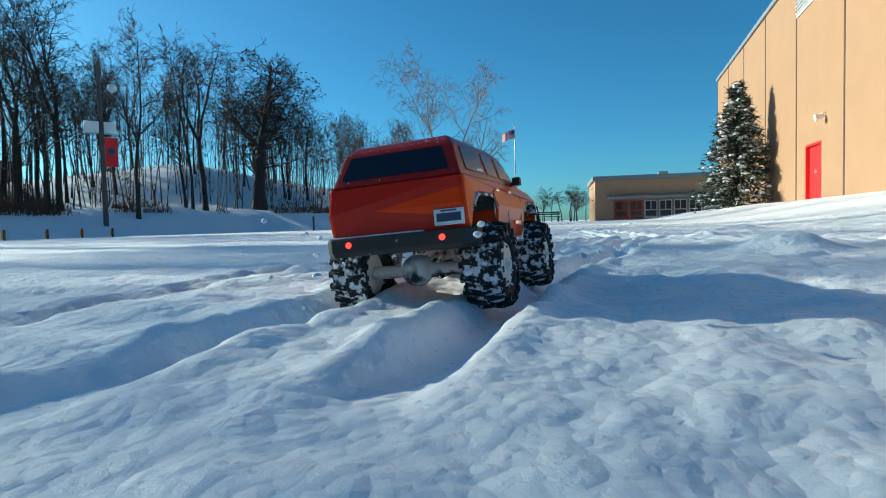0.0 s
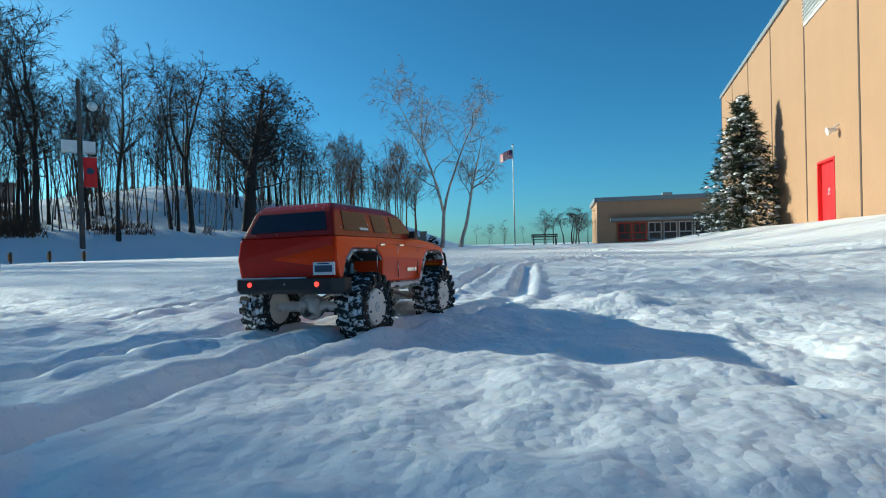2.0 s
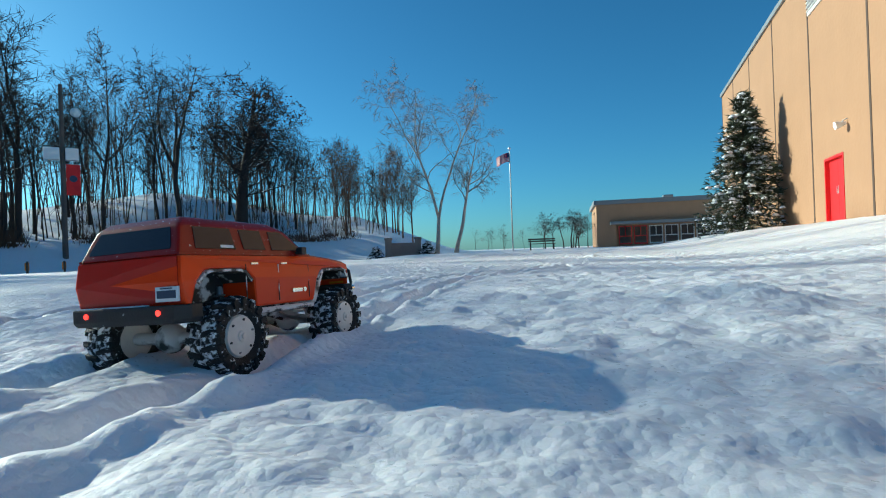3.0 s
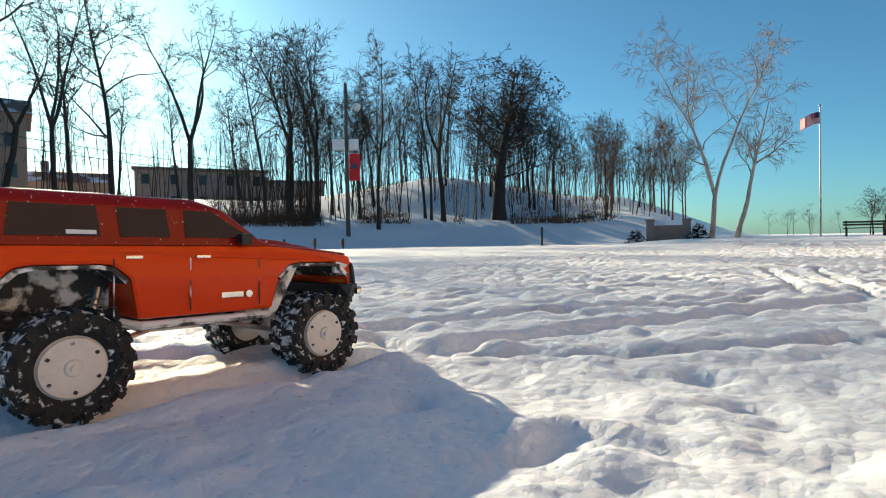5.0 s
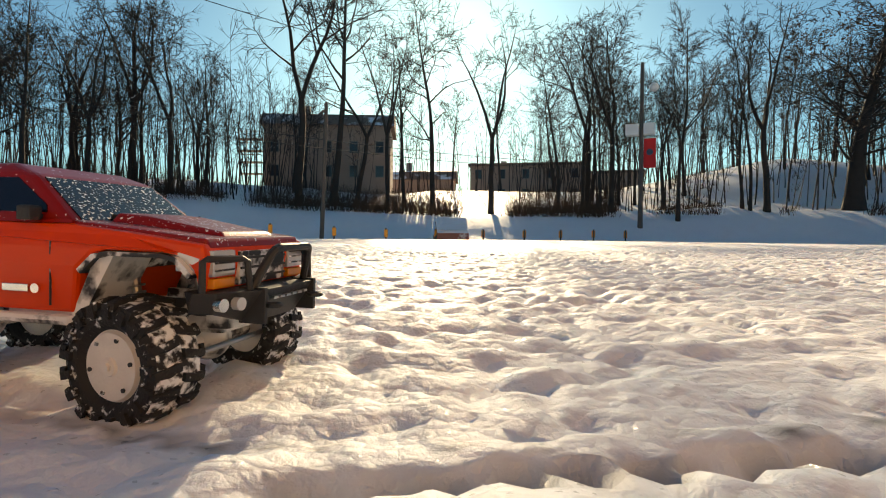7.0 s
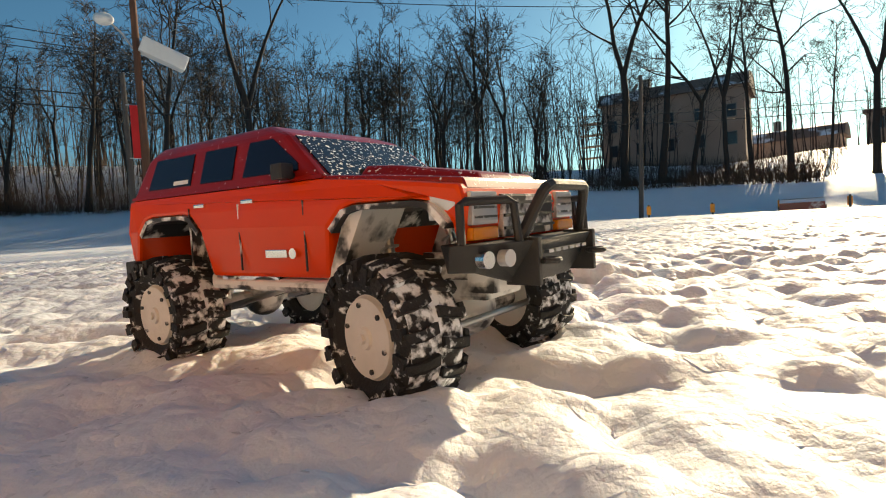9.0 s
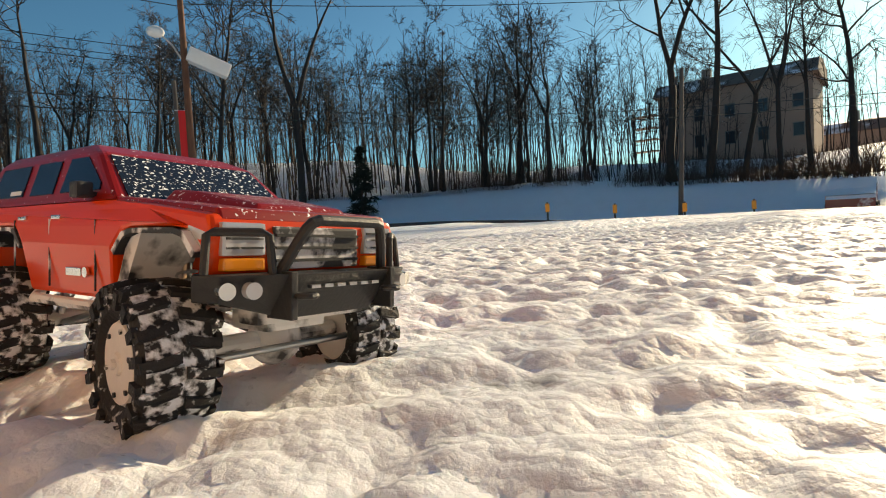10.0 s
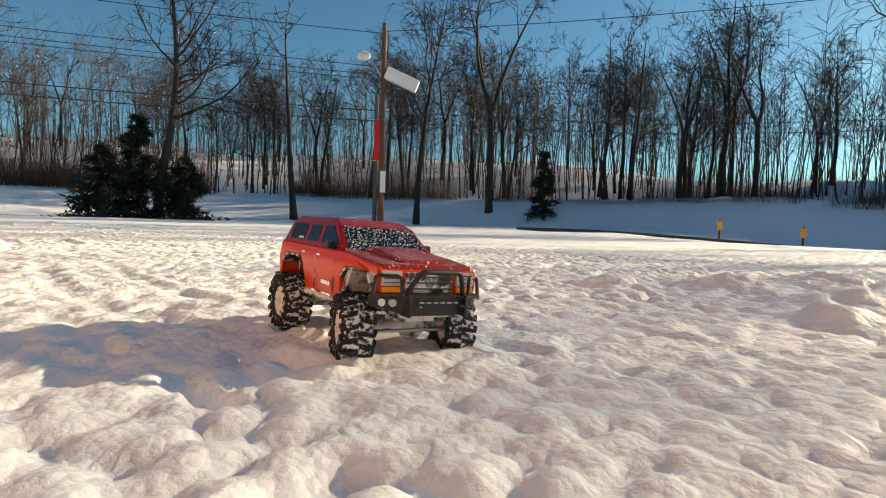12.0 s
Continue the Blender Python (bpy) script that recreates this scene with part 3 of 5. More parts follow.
def bare_tree(seed, height, girth, first=0.35, spread=0.9, limbs=11, twig=0.010, levels=3, lean=0.0, forks=1, droop=0.0, dense=1.0, opening=0.42):
    """Trunk tubes and branch tubes of a leafless tree."""
    rng = np.random.default_rng(seed)
    trunk, fine = [], []
    stems = []
    top = height * (0.95 if forks == 1 else first * 1.15)
    pts, rad = limb(rng, np.zeros(3), np.array((lean, rng.normal(0, 0.04), 1.0)), top, girth, girth * (0.12 if forks == 1 else 0.75), 10, 0.045, 0.05)
    pts[0][2] -= 0.4
    rad[0] *= 1.35
    trunk.append((pts, rad))
    stems.append((pts, rad))
    if forks > 1:
        stems = []
        for k in range(forks):
            t = k * math.tau / forks + rng.normal(0, 0.3) if forks > 2 else k * math.pi + rng.normal(0, 0.4)
            w = np.array((math.cos(t) * opening, math.sin(t) * opening, 1.0))
            s = limb(rng, pts[-1], w, height - top, girth * 0.62, girth * 0.08, 9, 0.09, 0.05)
            trunk.append(s)
            stems.append(s)

    def grow(stem, level, length):
        pts, rad = stem
        n = len(pts)
        count = {1: limbs // len(stems), 2: int(7 * dense), 3: int(6 * dense), 4: 5}[level]
        for _ in range(max(count, 2)):
            lo = first if (level == 1 and forks == 1) else 0.2
            f = lo + (0.98 - lo) * rng.random() ** 0.8
            i = min(int(f * (n - 1)), n - 2)
            q = f * (n - 1) - i
            p = pts[i] * (1 - q) + pts[i + 1] * q
            r = (rad[i] * (1 - q) + rad[i + 1] * q)
            axis = pts[i + 1] - pts[i]
            axis /= np.linalg.norm(axis)
            out = np.cross(axis, rng.normal(0, 1, 3))
            out /= max(np.linalg.norm(out), 1e-6)
            w = axis * (0.75 if level > 1 else 0.65) + out * spread
            ln = length * (1.15 - 0.7 * f if level == 1 else 1.0) * rng.uniform(0.6, 1.15)
            rr = max(min(r * 0.6, ln * 0.022), twig)
            s = limb(rng, p, w, ln, rr, max(rr * 0.25, twig * 0.55), {1: 6, 2: 4, 3: 2, 4: 1}[level], 0.16 if level < 3 else 0.2, 0.07 if level < 2 else -droop)
            (trunk if level == 1 and rr > 0.035 else fine).append(s)
            if level < levels:
                grow(s, level + 1, ln * 0.5)
    for s in stems:
        grow(s, 1, height * 0.36)
    return trunk, fine


def tree_meshes(name, spec, bark, twigs):
    trunk, fine = bare_tree(**spec)
    v, f = tubes(trunk, lambda r: 8 if r > 0.1 else 5)
    a = bpy.data.meshes.new(name + "_trunk")
    a.from_pydata([tuple(p) for p in v], [], f)
    a.materials.append(bark)
    a.shade_smooth()
    v, f = tubes(fine, lambda r: 3)
    b = bpy.data.meshes.new(name + "_crown")
    b.from_pydata([tuple(p) for p in v], [], f)
    b.materials.append(twigs)
    return a, b


def plant(meshes, x, y, turn, size, label, group="", name="bare_tree", z=None, wide=1.0):
    t = thing(name, pose(x, y, on_ground(x, y) - 0.05 if z is None else z, 0, 0, turn), label, "tree", group)
    t.scale = (size * wide, size * wide, size)
    for nm, me in zip(("trunk", "crown"), meshes):
        new(nm, me).parent = t
    return t


def polar(az, r):
    a = radians(az)
    return HUB[0] - math.sin(a) * r, HUB[1] + math.cos(a) * r


def woods():
    kinds = [tree_meshes("wood_%d" % k, dict(seed=100 + k, height=14, girth=0.15 + 0.03 * (k % 3), first=0.30 + 0.04 * (k % 4), spread=0.75 + 0.12 * (k % 3), limbs=17, dense=1.2, twig=0.016), M_BARK, M_TWIG) for k in range(7)]
    forked = [tree_meshes("fork_%d" % k, dict(seed=200 + k, height=14, girth=0.22, first=0.36, spread=0.85, limbs=14, twig=0.016, dense=1.15, forks=2 + k % 2), M_BARK, M_TWIG) for k in range(3)]
    thin = [tree_meshes("sapling_%d" % k, dict(seed=300 + k, height=9, girth=0.06, first=0.3, spread=0.6, limbs=13, levels=3, twig=0.012, dense=0.7), M_BARK, M_TWIG) for k in range(3)]
    oak = tree_meshes("oak", dict(seed=31, height=13.6, girth=0.45, first=0.20, spread=1.15, limbs=52, dense=1.35, twig=0.018), M_BARK, M_TWIG)
    dead = tree_meshes("dead", dict(seed=47, height=14.5, girth=0.25, first=0.72, spread=1.3, limbs=7, levels=2, twig=0.03, dense=0.6), M_BARK, M_BARK)
    rust = tree_meshes("rust", dict(seed=52, height=10, girth=0.10, first=0.25, spread=0.6, limbs=18, dense=1.3), M_RUST, M_RUST)
    birch = tree_meshes("birch", dict(seed=63, height=13.5, girth=0.18, first=0.18, spread=0.8, limbs=30, forks=3, droop=0.16, dense=1.5, twig=0.010, opening=0.3), M_BIRCH, M_BIRCHT)
    birch2 = tree_meshes("birch_b", dict(seed=68, height=11, girth=0.2, first=0.4, spread=0.8, limbs=14, forks=1, lean=0.4, droop=0.14, dense=1.3, twig=0.010), M_BIRCH, M_BIRCHT)

    # trees that stand out
    plant(oak, -21.3, 51.6, 40, 1.1, "broad old oak with bare snow-lined limbs", name="oak_tree", wide=1.3)
    plant(kinds[0], -25.4, 39.4, 10, 0.98, "tall bare tree at the foot of the bank")
    plant(forked[0], -32.9, 37.6, 70, 1.05, "twin-stemmed bare tree at the foot of the bank")
    plant(kinds[3], -31.9, 34.1, 0, 0.95, "tall bare tree at the foot of the bank")
    plant(forked[1], -34.0, 29.5, 130, 1.0, "bare tree with a wide forked top", name="forked_tree")
    plant(kinds[4], -38.8, 26.7, 220, 1.25, "tall bare tree before the low sun")
    plant(kinds[1], -39.7, 24.6, 40, 1.0, "bare tree at the foot of the bank")
    plant(forked[2], -39.9, 20.7, 300, 0.95, "bare tree with crooked limbs")
    plant(kinds[2], -36.5, 18.0, 30, 1.35, "thick-trunked bare tree before the brown house")
    plant(forked[0], -36.9, 15.7, 200, 1.3, "thick bare tree with sweeping limbs before the house")
    plant(kinds[5], -8.9, -16.6, 90, 1.25, "tall bare tree by the dark evergreen")
    plant(kinds[2], -0.5, -25.0, 140, 1.2, "tall bare tree on the snowy bank")
    plant(dead, -18.1, -16.8, 20, 1.0, "dead tree with broken upper limbs", name="dead_tree")
    plant(kinds[1], -23.3, -10.0, 20, 1.2, "tall slender bare tree")
    plant(forked[1], -28.2, -7.5, 20, 1.2, "large bare tree with a spreading crown")
    plant(birch, -3.3, 47.0, 30, 1.0, "pale weeping birch beside the stone sign", name="birch_tree")
    plant(birch2, -1.9, 47.6, -60, 0.85, "leaning pale birch beside the stone sign", name="birch_tree")

    # the wood along the bank
    rng = random.Random(5)
    road = lambda a: float(np.interp(a, [0, 12, 30, 45, 60, 80, 110, 150, 180], [44, 42, 37, 33, 29, 27.5, 27, 28, 30]))
    near = 0
    for k in range(900):
        if near >= 275:
            break
        az = rng.uniform(13, 186)
        deep = rng.random() ** 1.6
        r = road(az) + 10 + deep * 34
        if 57 < az < 86 and rng.random() < 0.6:
            continue
        if 148 < az and rng.random() < 0.3:
            continue
        if 118 < az < 136 and rng.random() < 0.3:
            continue
        if az < 30:
            r += 8
        x, y = polar(az, r)
        side = (x - HUB[0]) * 0.4019 + (y - HUB[1]) * 0.9157      # keep the sun's lane over the field open
        if -11 < side < 12.5 and 48 < az < 88 and r < 62 and rng.random() < (0.92 if side < 11.5 and az > 50 else 0.6):
            continue
        near += 1
        size = rng.uniform(0.7, 1.05) * (1.0 if az > 24 else 0.62 + (az - 13) * 0.03)
        if 136 < az:
            size *= 0.8
        m = rng.choice(kinds + forked[:2] if rng.random() < 0.45 else thin)
        plant(m, x, y, rng.uniform(0, 360), size, "bare grey-brown tree in the snowy wood", "wood on the bank", wide=rng.uniform(0.8, 1.1))
    for k in range(15):
        az = rng.uniform(9, 18)
        x, y = polar(az, rng.uniform(50, 74))
        plant(rust, x, y, rng.uniform(0, 360), rng.uniform(0.7, 1.0), "russet-twigged bare tree at the wood's end", "russet trees")
    for k in range(18):
        az = rng.uniform(-9.5, -4.5) if k < 10 else rng.uniform(-4, 3)
        x, y = polar(az, rng.uniform(58, 68) if k < 10 else rng.uniform(75, 110))
        plant(kinds[k % 7] if k < 10 else thin[k % 3], x, y, rng.uniform(0, 360), rng.uniform(0.24, 0.34) if k < 10 else rng.uniform(0.35, 0.5), "low bare bushy tree beyond the bench", "far bushes", wide=1.5)


woods()


def thicket():
    """The countless thin stems that fill the wood behind the trees."""
    rng = np.random.default_rng(12)
    segs = []
    for k in range(1650):
        az = rng.uniform(12, 186)
        r = float(np.interp(az, [0, 12, 30, 45, 60, 80, 110, 150, 180], [44, 42, 37, 33, 29, 27.5, 27, 28, 30])) + 11 + rng.random() * 34
        x, y = polar(az, r)
        side = (x - HUB[0]) * 0.4019 + (y - HUB[1]) * 0.9157
        if -11 < side < 11.5 and 50 < az < 88 and r < 62:
            continue
        h = rng.uniform(5, 13) * (1.0 if az > 24 else 0.75)
        base = np.array((x, y, float(terrain(x, y)) - 0.2))
        stem = limb(rng, base, np.array((rng.normal(0, 0.08), rng.normal(0, 0.08), 1)), h, rng.uniform(0.03, 0.08), 0.011, 4, 0.05, 0.03)
        segs.append(stem)
        for _ in range(13):
            f = rng.uniform(0.35, 1) * 3.99
            i = int(f)
            p = stem[0][i] + (stem[0][i + 1] - stem[0][i]) * (f - i)
            w = np.array((rng.normal(0, 1), rng.normal(0, 1), 1.0))
            b = limb(rng, p, w, h * rng.uniform(0.1, 0.24), 0.020, 0.008, 2, 0.15, 0.05)
            segs.append(b)
            for _ in range(2):
                segs.append(limb(rng, b[0][1], w + rng.normal(0, 0.8, 3), h * 0.09, 0.011, 0.006, 1, 0.2, 0))
    v, f = tubes(segs, lambda r: 3)
    tagged(mesh_part("thicket", v, f, M_TWIG), "dense thin bare stems filling the wood", "thicket", kind="stuff")


thicket()


def leaf_patch():
    """Dead leaves that still hang in the oak's top, and the dry brush under the wood."""
    rng = np.random.default_rng(8)
    n = 1500
    t = rng.uniform(0, 6.28, n)
    u = rng.random(n) ** 0.5
    c = np.stack((np.cos(t) * u * 4.6, np.sin(t) * u * 4.2, 9.6 + 3.2 * np.sqrt(np.maximum(0, 1 - u ** 2)) * rng.uniform(0.55, 1, n)), 1)
    keep = value(c[:, 0] * 0.5 + 9, c[:, 2] * 0.9 + c[:, 1] * 0.4, 5) > 0.42
    c = c[keep]
    verts, faces = [], []
    for p in c:
        w = rng.normal(0, 0.07, (3, 3))
        faces.append(tuple(range(len(verts), len(verts) + 3)))
        verts += [p + q for q in w]
    oak = [o for o in scene.objects if o.name == "oak_tree"][0]
    me = bpy.data.meshes.new("dead_leaves")
    me.from_pydata([tuple(v) for v in verts], [], faces)
    me.materials.append(M_LEAF)
    ob = new("dead_leaves", me)
    ob.parent = oak
    ob["kind"] = "stuff"
    ob["label"] = "clinging brown oak leaves"

    verts, faces = [], []
    rng = np.random.default_rng(9)
    n = 15000
    az = rng.uniform(16, 186, n)
    az = az[value(az * 0.25, np.full(n, 3.0), 4) > 0.3]
    n = len(az)
    r = np.interp(az, [0, 12, 30, 45, 60, 80, 110, 150, 180], [44, 42, 37, 33, 29, 27.5, 27, 28, 30]) + 9 + rng.random(n) ** 2 * 26
    x, y = HUB[0] - np.sin(np.radians(az)) * r, HUB[1] + np.cos(np.radians(az)) * r
    z = terrain(x, y)
    h = rng.uniform(0.3, 1.5, n) * np.where(az > 90, 1.7, 1.0) * np.where(az < 45, 0.4, 1)
    for k in range(n):
        for _ in range(3):
            d, o = rng.normal(0, 0.35, 2) * h[k], rng.normal(0, 0.25, 2)
            w, i = rng.uniform(0.012, 0.03), len(verts)
            verts += [(x[k] + o[0] - w, y[k] + o[1], z[k] - 0.1), (x[k] + o[0] + w, y[k] + o[1] + w, z[k] - 0.1), (x[k] + o[0] + d[0], y[k] + o[1] + d[1], z[k] + h[k])]
            faces.append((i, i + 1, i + 2))
    ob = mesh_part("underbrush", verts, faces, M_BRUSH)
    tagged(ob, "tangled dry brown underbrush along the wood's edge", "underbrush", kind="stuff")


leaf_patch()


def conifer(name, x, y, height, radius, material, label, seed, count=1500, leaf=0.22, snow=True, ragged=0.25):
    rng = np.random.default_rng(seed)
    t = thing(name, pose(x, y, on_ground(x, y) - 0.05), label, "tree")
    part("trunk", cyl(bmesh.new(), (0, 0, -0.3), (0, 0, height * 0.96), radius * 0.07, 0.02, 10), M_BARK, t)
    verts, faces, caps, capf = [], [], [], []
    boughs = int(count / 14)
    for b in range(boughs):
        f = (b + rng.random()) / boughs
        z = height * (0.03 + 0.95 * f)
        reach = radius * (1 - f) ** 0.85 * rng.uniform(1 - ragged, 1 + ragged * 0.5) + 0.08
        a = rng.uniform(0, 6.283)
        for k in range(14):
            s = (k + 1) / 14
            px, py = math.cos(a) * reach * s, math.sin(a) * reach * s
            pz = z - reach * 0.28 * s + 0.10 * reach * s * s
            for _ in range(2):
                c = np.array((px, py, pz)) + rng.normal(0, 0.05 + 0.04 * reach, 3)
                for _ in range(4):
                    d = np.array((math.cos(a), math.sin(a), -0.1)) * leaf * rng.uniform(0.5, 1.1) + rng.normal(0, leaf * 0.5, 3)
                    w = np.cross(d, rng.normal(0, 1, 3))
                    w *= leaf * 0.16 / max(np.linalg.norm(w), 1e-6)
                    i = len(verts)
                    verts += [c - w, c + w, c + d]
                    faces.append((i, i + 1, i + 2))
            if snow and s > 0.35 and rng.random() < 0.30:
                c = np.array((px, py, pz + 0.05))
                i = len(caps)
                q = rng.uniform(0.07, 0.19)
                caps += [c + (q * math.cos(k2 * 1.047 + a) * rng.uniform(0.7, 1.2), q * math.sin(k2 * 1.047 + a) * rng.uniform(0.7, 1.2), -0.03) for k2 in range(6)]
                caps += [c + (q * 0.5 * math.cos(k2 * 1.047 + a), q * 0.5 * math.sin(k2 * 1.047 + a), q * 0.45) for k2 in range(6)]
                capf += [(i + k2, i + (k2 + 1) % 6, i + 6 + (k2 + 1) % 6, i + 6 + k2) for k2 in range(6)] + [tuple(i + 6 + k2 for k2 in range(6)), tuple(i + 5 - k2 for k2 in range(6))]
    o = mesh_part("crown", verts, faces, material, t)
    if snow:
        tagged(mesh_part("snow_load", caps, capf, M_CLUMP, t, "clumps of snow on the boughs", True), kind="stuff")


conifer("spruce_tree", 12.2, 29.3, 6.2, 1.95, M_NEEDLE, "dark green spruce loaded with snow beside the hall", 3, 2600, 0.2)
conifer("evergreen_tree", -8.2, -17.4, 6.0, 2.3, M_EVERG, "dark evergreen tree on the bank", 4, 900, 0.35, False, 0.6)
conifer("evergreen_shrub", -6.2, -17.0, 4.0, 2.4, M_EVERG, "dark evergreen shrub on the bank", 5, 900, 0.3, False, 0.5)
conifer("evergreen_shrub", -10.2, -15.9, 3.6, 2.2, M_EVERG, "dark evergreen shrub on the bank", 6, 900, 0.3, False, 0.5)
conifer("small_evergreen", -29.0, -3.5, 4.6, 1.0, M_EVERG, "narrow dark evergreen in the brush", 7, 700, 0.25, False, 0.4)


# ---- poles, wires, posts ----
def pole_b():
    z = on_ground(-13.9, -3.0)
    p = thing("lamp_pole", pose(-13.9, -3.0, z, 0, 0, 138), "brown wooden utility pole with lamp, floodlight and banner", "pole")
    part("pole", cyl(bmesh.new(), (0, 0, -0.5), (0, 0, 9.5), 0.16, 0.11, 14), M_POLE, p, smooth=False)
    a = part("lamp_arm", pipe(bmesh.new(), [(-0.1, 0, 7.0), (-0.4, 0, 7.5), (-0.75, 0, 7.85)], 0.035), M_METAL, p)
    bm = bmesh.new()
    bmesh.ops.create_uvsphere(bm, u_segments=14, v_segments=8, radius=0.3, matrix=Matrix.Translation((-0.95, 0, 7.95)) @ Matrix.Diagonal((1.1, 0.8, 0.75, 1)))
    part("lamp_head", bm, M_WHITE, a, "pale lamp head", True)
    part("floodlight", boxm((0.15, -0.4, -0.3), (1.75, 0.4, 0.25), pose(0, 0, 7.3, 8, 22, 0), 0.06), M_WHITE, p, "long white box lamp")
    part("banner", boxm((-0.38, -0.03, 3.1), (-0.13, 0.03, 5.0), bevel=0.01), M_BANNER, p, "narrow red banner")
    for q in (3.1, 5.0):
        part("bracket", cyl(bmesh.new(), (-0.5, 0, q), (0, 0, q), 0.02, n=8), M_METAL, p)
    part("notice", boxm((-0.05, -0.20, 1.6), (0.2, -0.165, 2.6)), M_PLATE, p, "white notice plate")
    q = thing("wooden_pole", pose(-14.9, -4.6, on_ground(-14.9, -4.6)), "thin weathered wooden pole beside the lamp pole", "pole")
    part("pole", cyl(bmesh.new(), (0, 0, -0.4), (0, 0, 6.6), 0.12, 0.09, 12), M_GREYP, q)


def pole_a():
    x, y = -25.8, 36.45
    p = thing("lamp_pole", pose(x, y, on_ground(x, y), 0, 0, 40), "dark pole with a floodlight box and red banner", "pole")
    part("pole", cyl(bmesh.new(), (0, 0, -0.5), (0, 0, 11.0), 0.17, 0.12, 14), M_GREYP, p)
    part("floodlight", boxm((-1.0, -0.3, 6.2), (-0.15, 0.3, 6.95), bevel=0.05), M_WHITE, p, "pale floodlight box")
    part("floodlight", boxm((0.15, -0.3, 6.2), (0.85, 0.3, 6.95), bevel=0.05), M_WHITE, p, "pale floodlight box")
    b = part("banner", boxm((0.16, -0.03, 4.0), (0.92, 0.03, 5.95), bevel=0.01), M_BANNER, p, "red banner with a dark emblem")
    bm = bmesh.new()
    cyl(bm, (0.54, -0.045, 5.05), (0.54, 0.045, 5.05), 0.22, n=18)
    part("emblem", bm, M_INK, b, "dark round emblem")
    part("bracket", cyl(bmesh.new(), (0, 0, 5.98), (0.95, 0, 5.98), 0.02, n=8), M_METAL, p)
    bm = bmesh.new()
    bmesh.ops.create_uvsphere(bm, u_segments=14, v_segments=8, radius=0.3, matrix=Matrix.Translation((0.75, 0, 9.3)))
    part("lamp_head", bm, M_WHITE, p, "pale round lamp head", True)


def wires():
    def line(name, p, q, sag, r):
        pts = [Vector(p).lerp(Vector(q), k / 24) - Vector((0, 0, sag * 4 * (k / 24) * (1 - k / 24))) for k in range(25)]
        tagged(part(name, pipe(bmesh.new(), pts, r, 5), M_WIRE), "black overhead wire above the bank", "wire", "overhead wires")
    for z in (5.6, 5.0):
        line("overhead_wire", (12, -28, z + 1.6), (-32.5, 2.0, z + 1.6), 0.5, 0.03)
        line("overhead_wire", (-32.5, 2.0, z + 1.6), (-40, 40, z + 1.2), 0.5, 0.025)
    for z in (10.4, 9.9, 9.6):
        line("overhead_wire", (14, -30, z), (-34, -1.0, z), 0.5, 0.02)
    line("overhead_wire", (16, -24, 10.6), (-13.9, -3.0, 9.1), 0.4, 0.018)
    line("overhead_wire", (-13.9, -3.0, 9.2), (-32, 25, 11.5), 0.5, 0.018)


def pole_c():
    x, y = -28.1, 15.6
    p = thing("utility_pole", pose(x, y, on_ground(x, y)), "weathered utility pole before the brown house", "pole")
    part("pole", cyl(bmesh.new(), (0, 0, -0.4), (0, 0.3, 7.9), 0.13, 0.1, 12), M_GREYP, p)
    part("crossarm", boxm((-0.7, -0.06, 7.2), (0.7, 0.06, 7.32)), M_GREYP, p)


def flag_pole():
    x, y = 3.0, 56.5
    p = thing("flag_pole", pose(x, y, on_ground(x, y)), "thin steel flagpole with the national flag flying", "flagpole")
    part("pole", cyl(bmesh.new(), (0, 0, -0.3), (0, 0, 9.6), 0.07, 0.05, 10), M_METAL, p)
    bm = bmesh.new()
    bmesh.ops.create_uvsphere(bm, u_segments=10, v_segments=6, radius=0.12, matrix=Matrix.Translation((0, 0, 9.7)))
    part("ball", bm, M_CHROME, p)

    def cloth(name, u0, u1, v0, v1, m, up, off=0.0):
        bm = bmesh.new()
        grid = []
        for i in range(9):
            u = u0 + (u1 - u0) * i / 8
            w = 0.10 * math.sin(u * 4.2) * (0.4 + u)
            grid.append([bm.verts.new((-0.06 - u * 0.66, w + s, 9.3 - 0.85 * v - 0.2 * u + 0.06 * math.sin(u * 3))) for v in (v0, v1) for s in (-off, off)])
        for g, h in zip(grid, grid[1:]):
            bm.faces.new((g[0], h[0], h[2], g[2])), bm.faces.new((g[1], g[3], h[3], h[1]))
            bm.faces.new((g[0], g[1], h[1], h[0])), bm.faces.new((g[2], h[2], h[3], g[3]))
        return part(name, bm, m, up)
    f = cloth("flag", 0, 1.8, 0, 1, M_WHITE, p, 0.004)
    for k in range(0, 13, 2):
        cloth("stripe", 0, 1.8, k / 13, (k + 1) / 13, M_BANNER, f, 0.008)
    cloth("canton", 0, 0.75, 0, 7 / 13, M_FBLUE, f, 0.012)


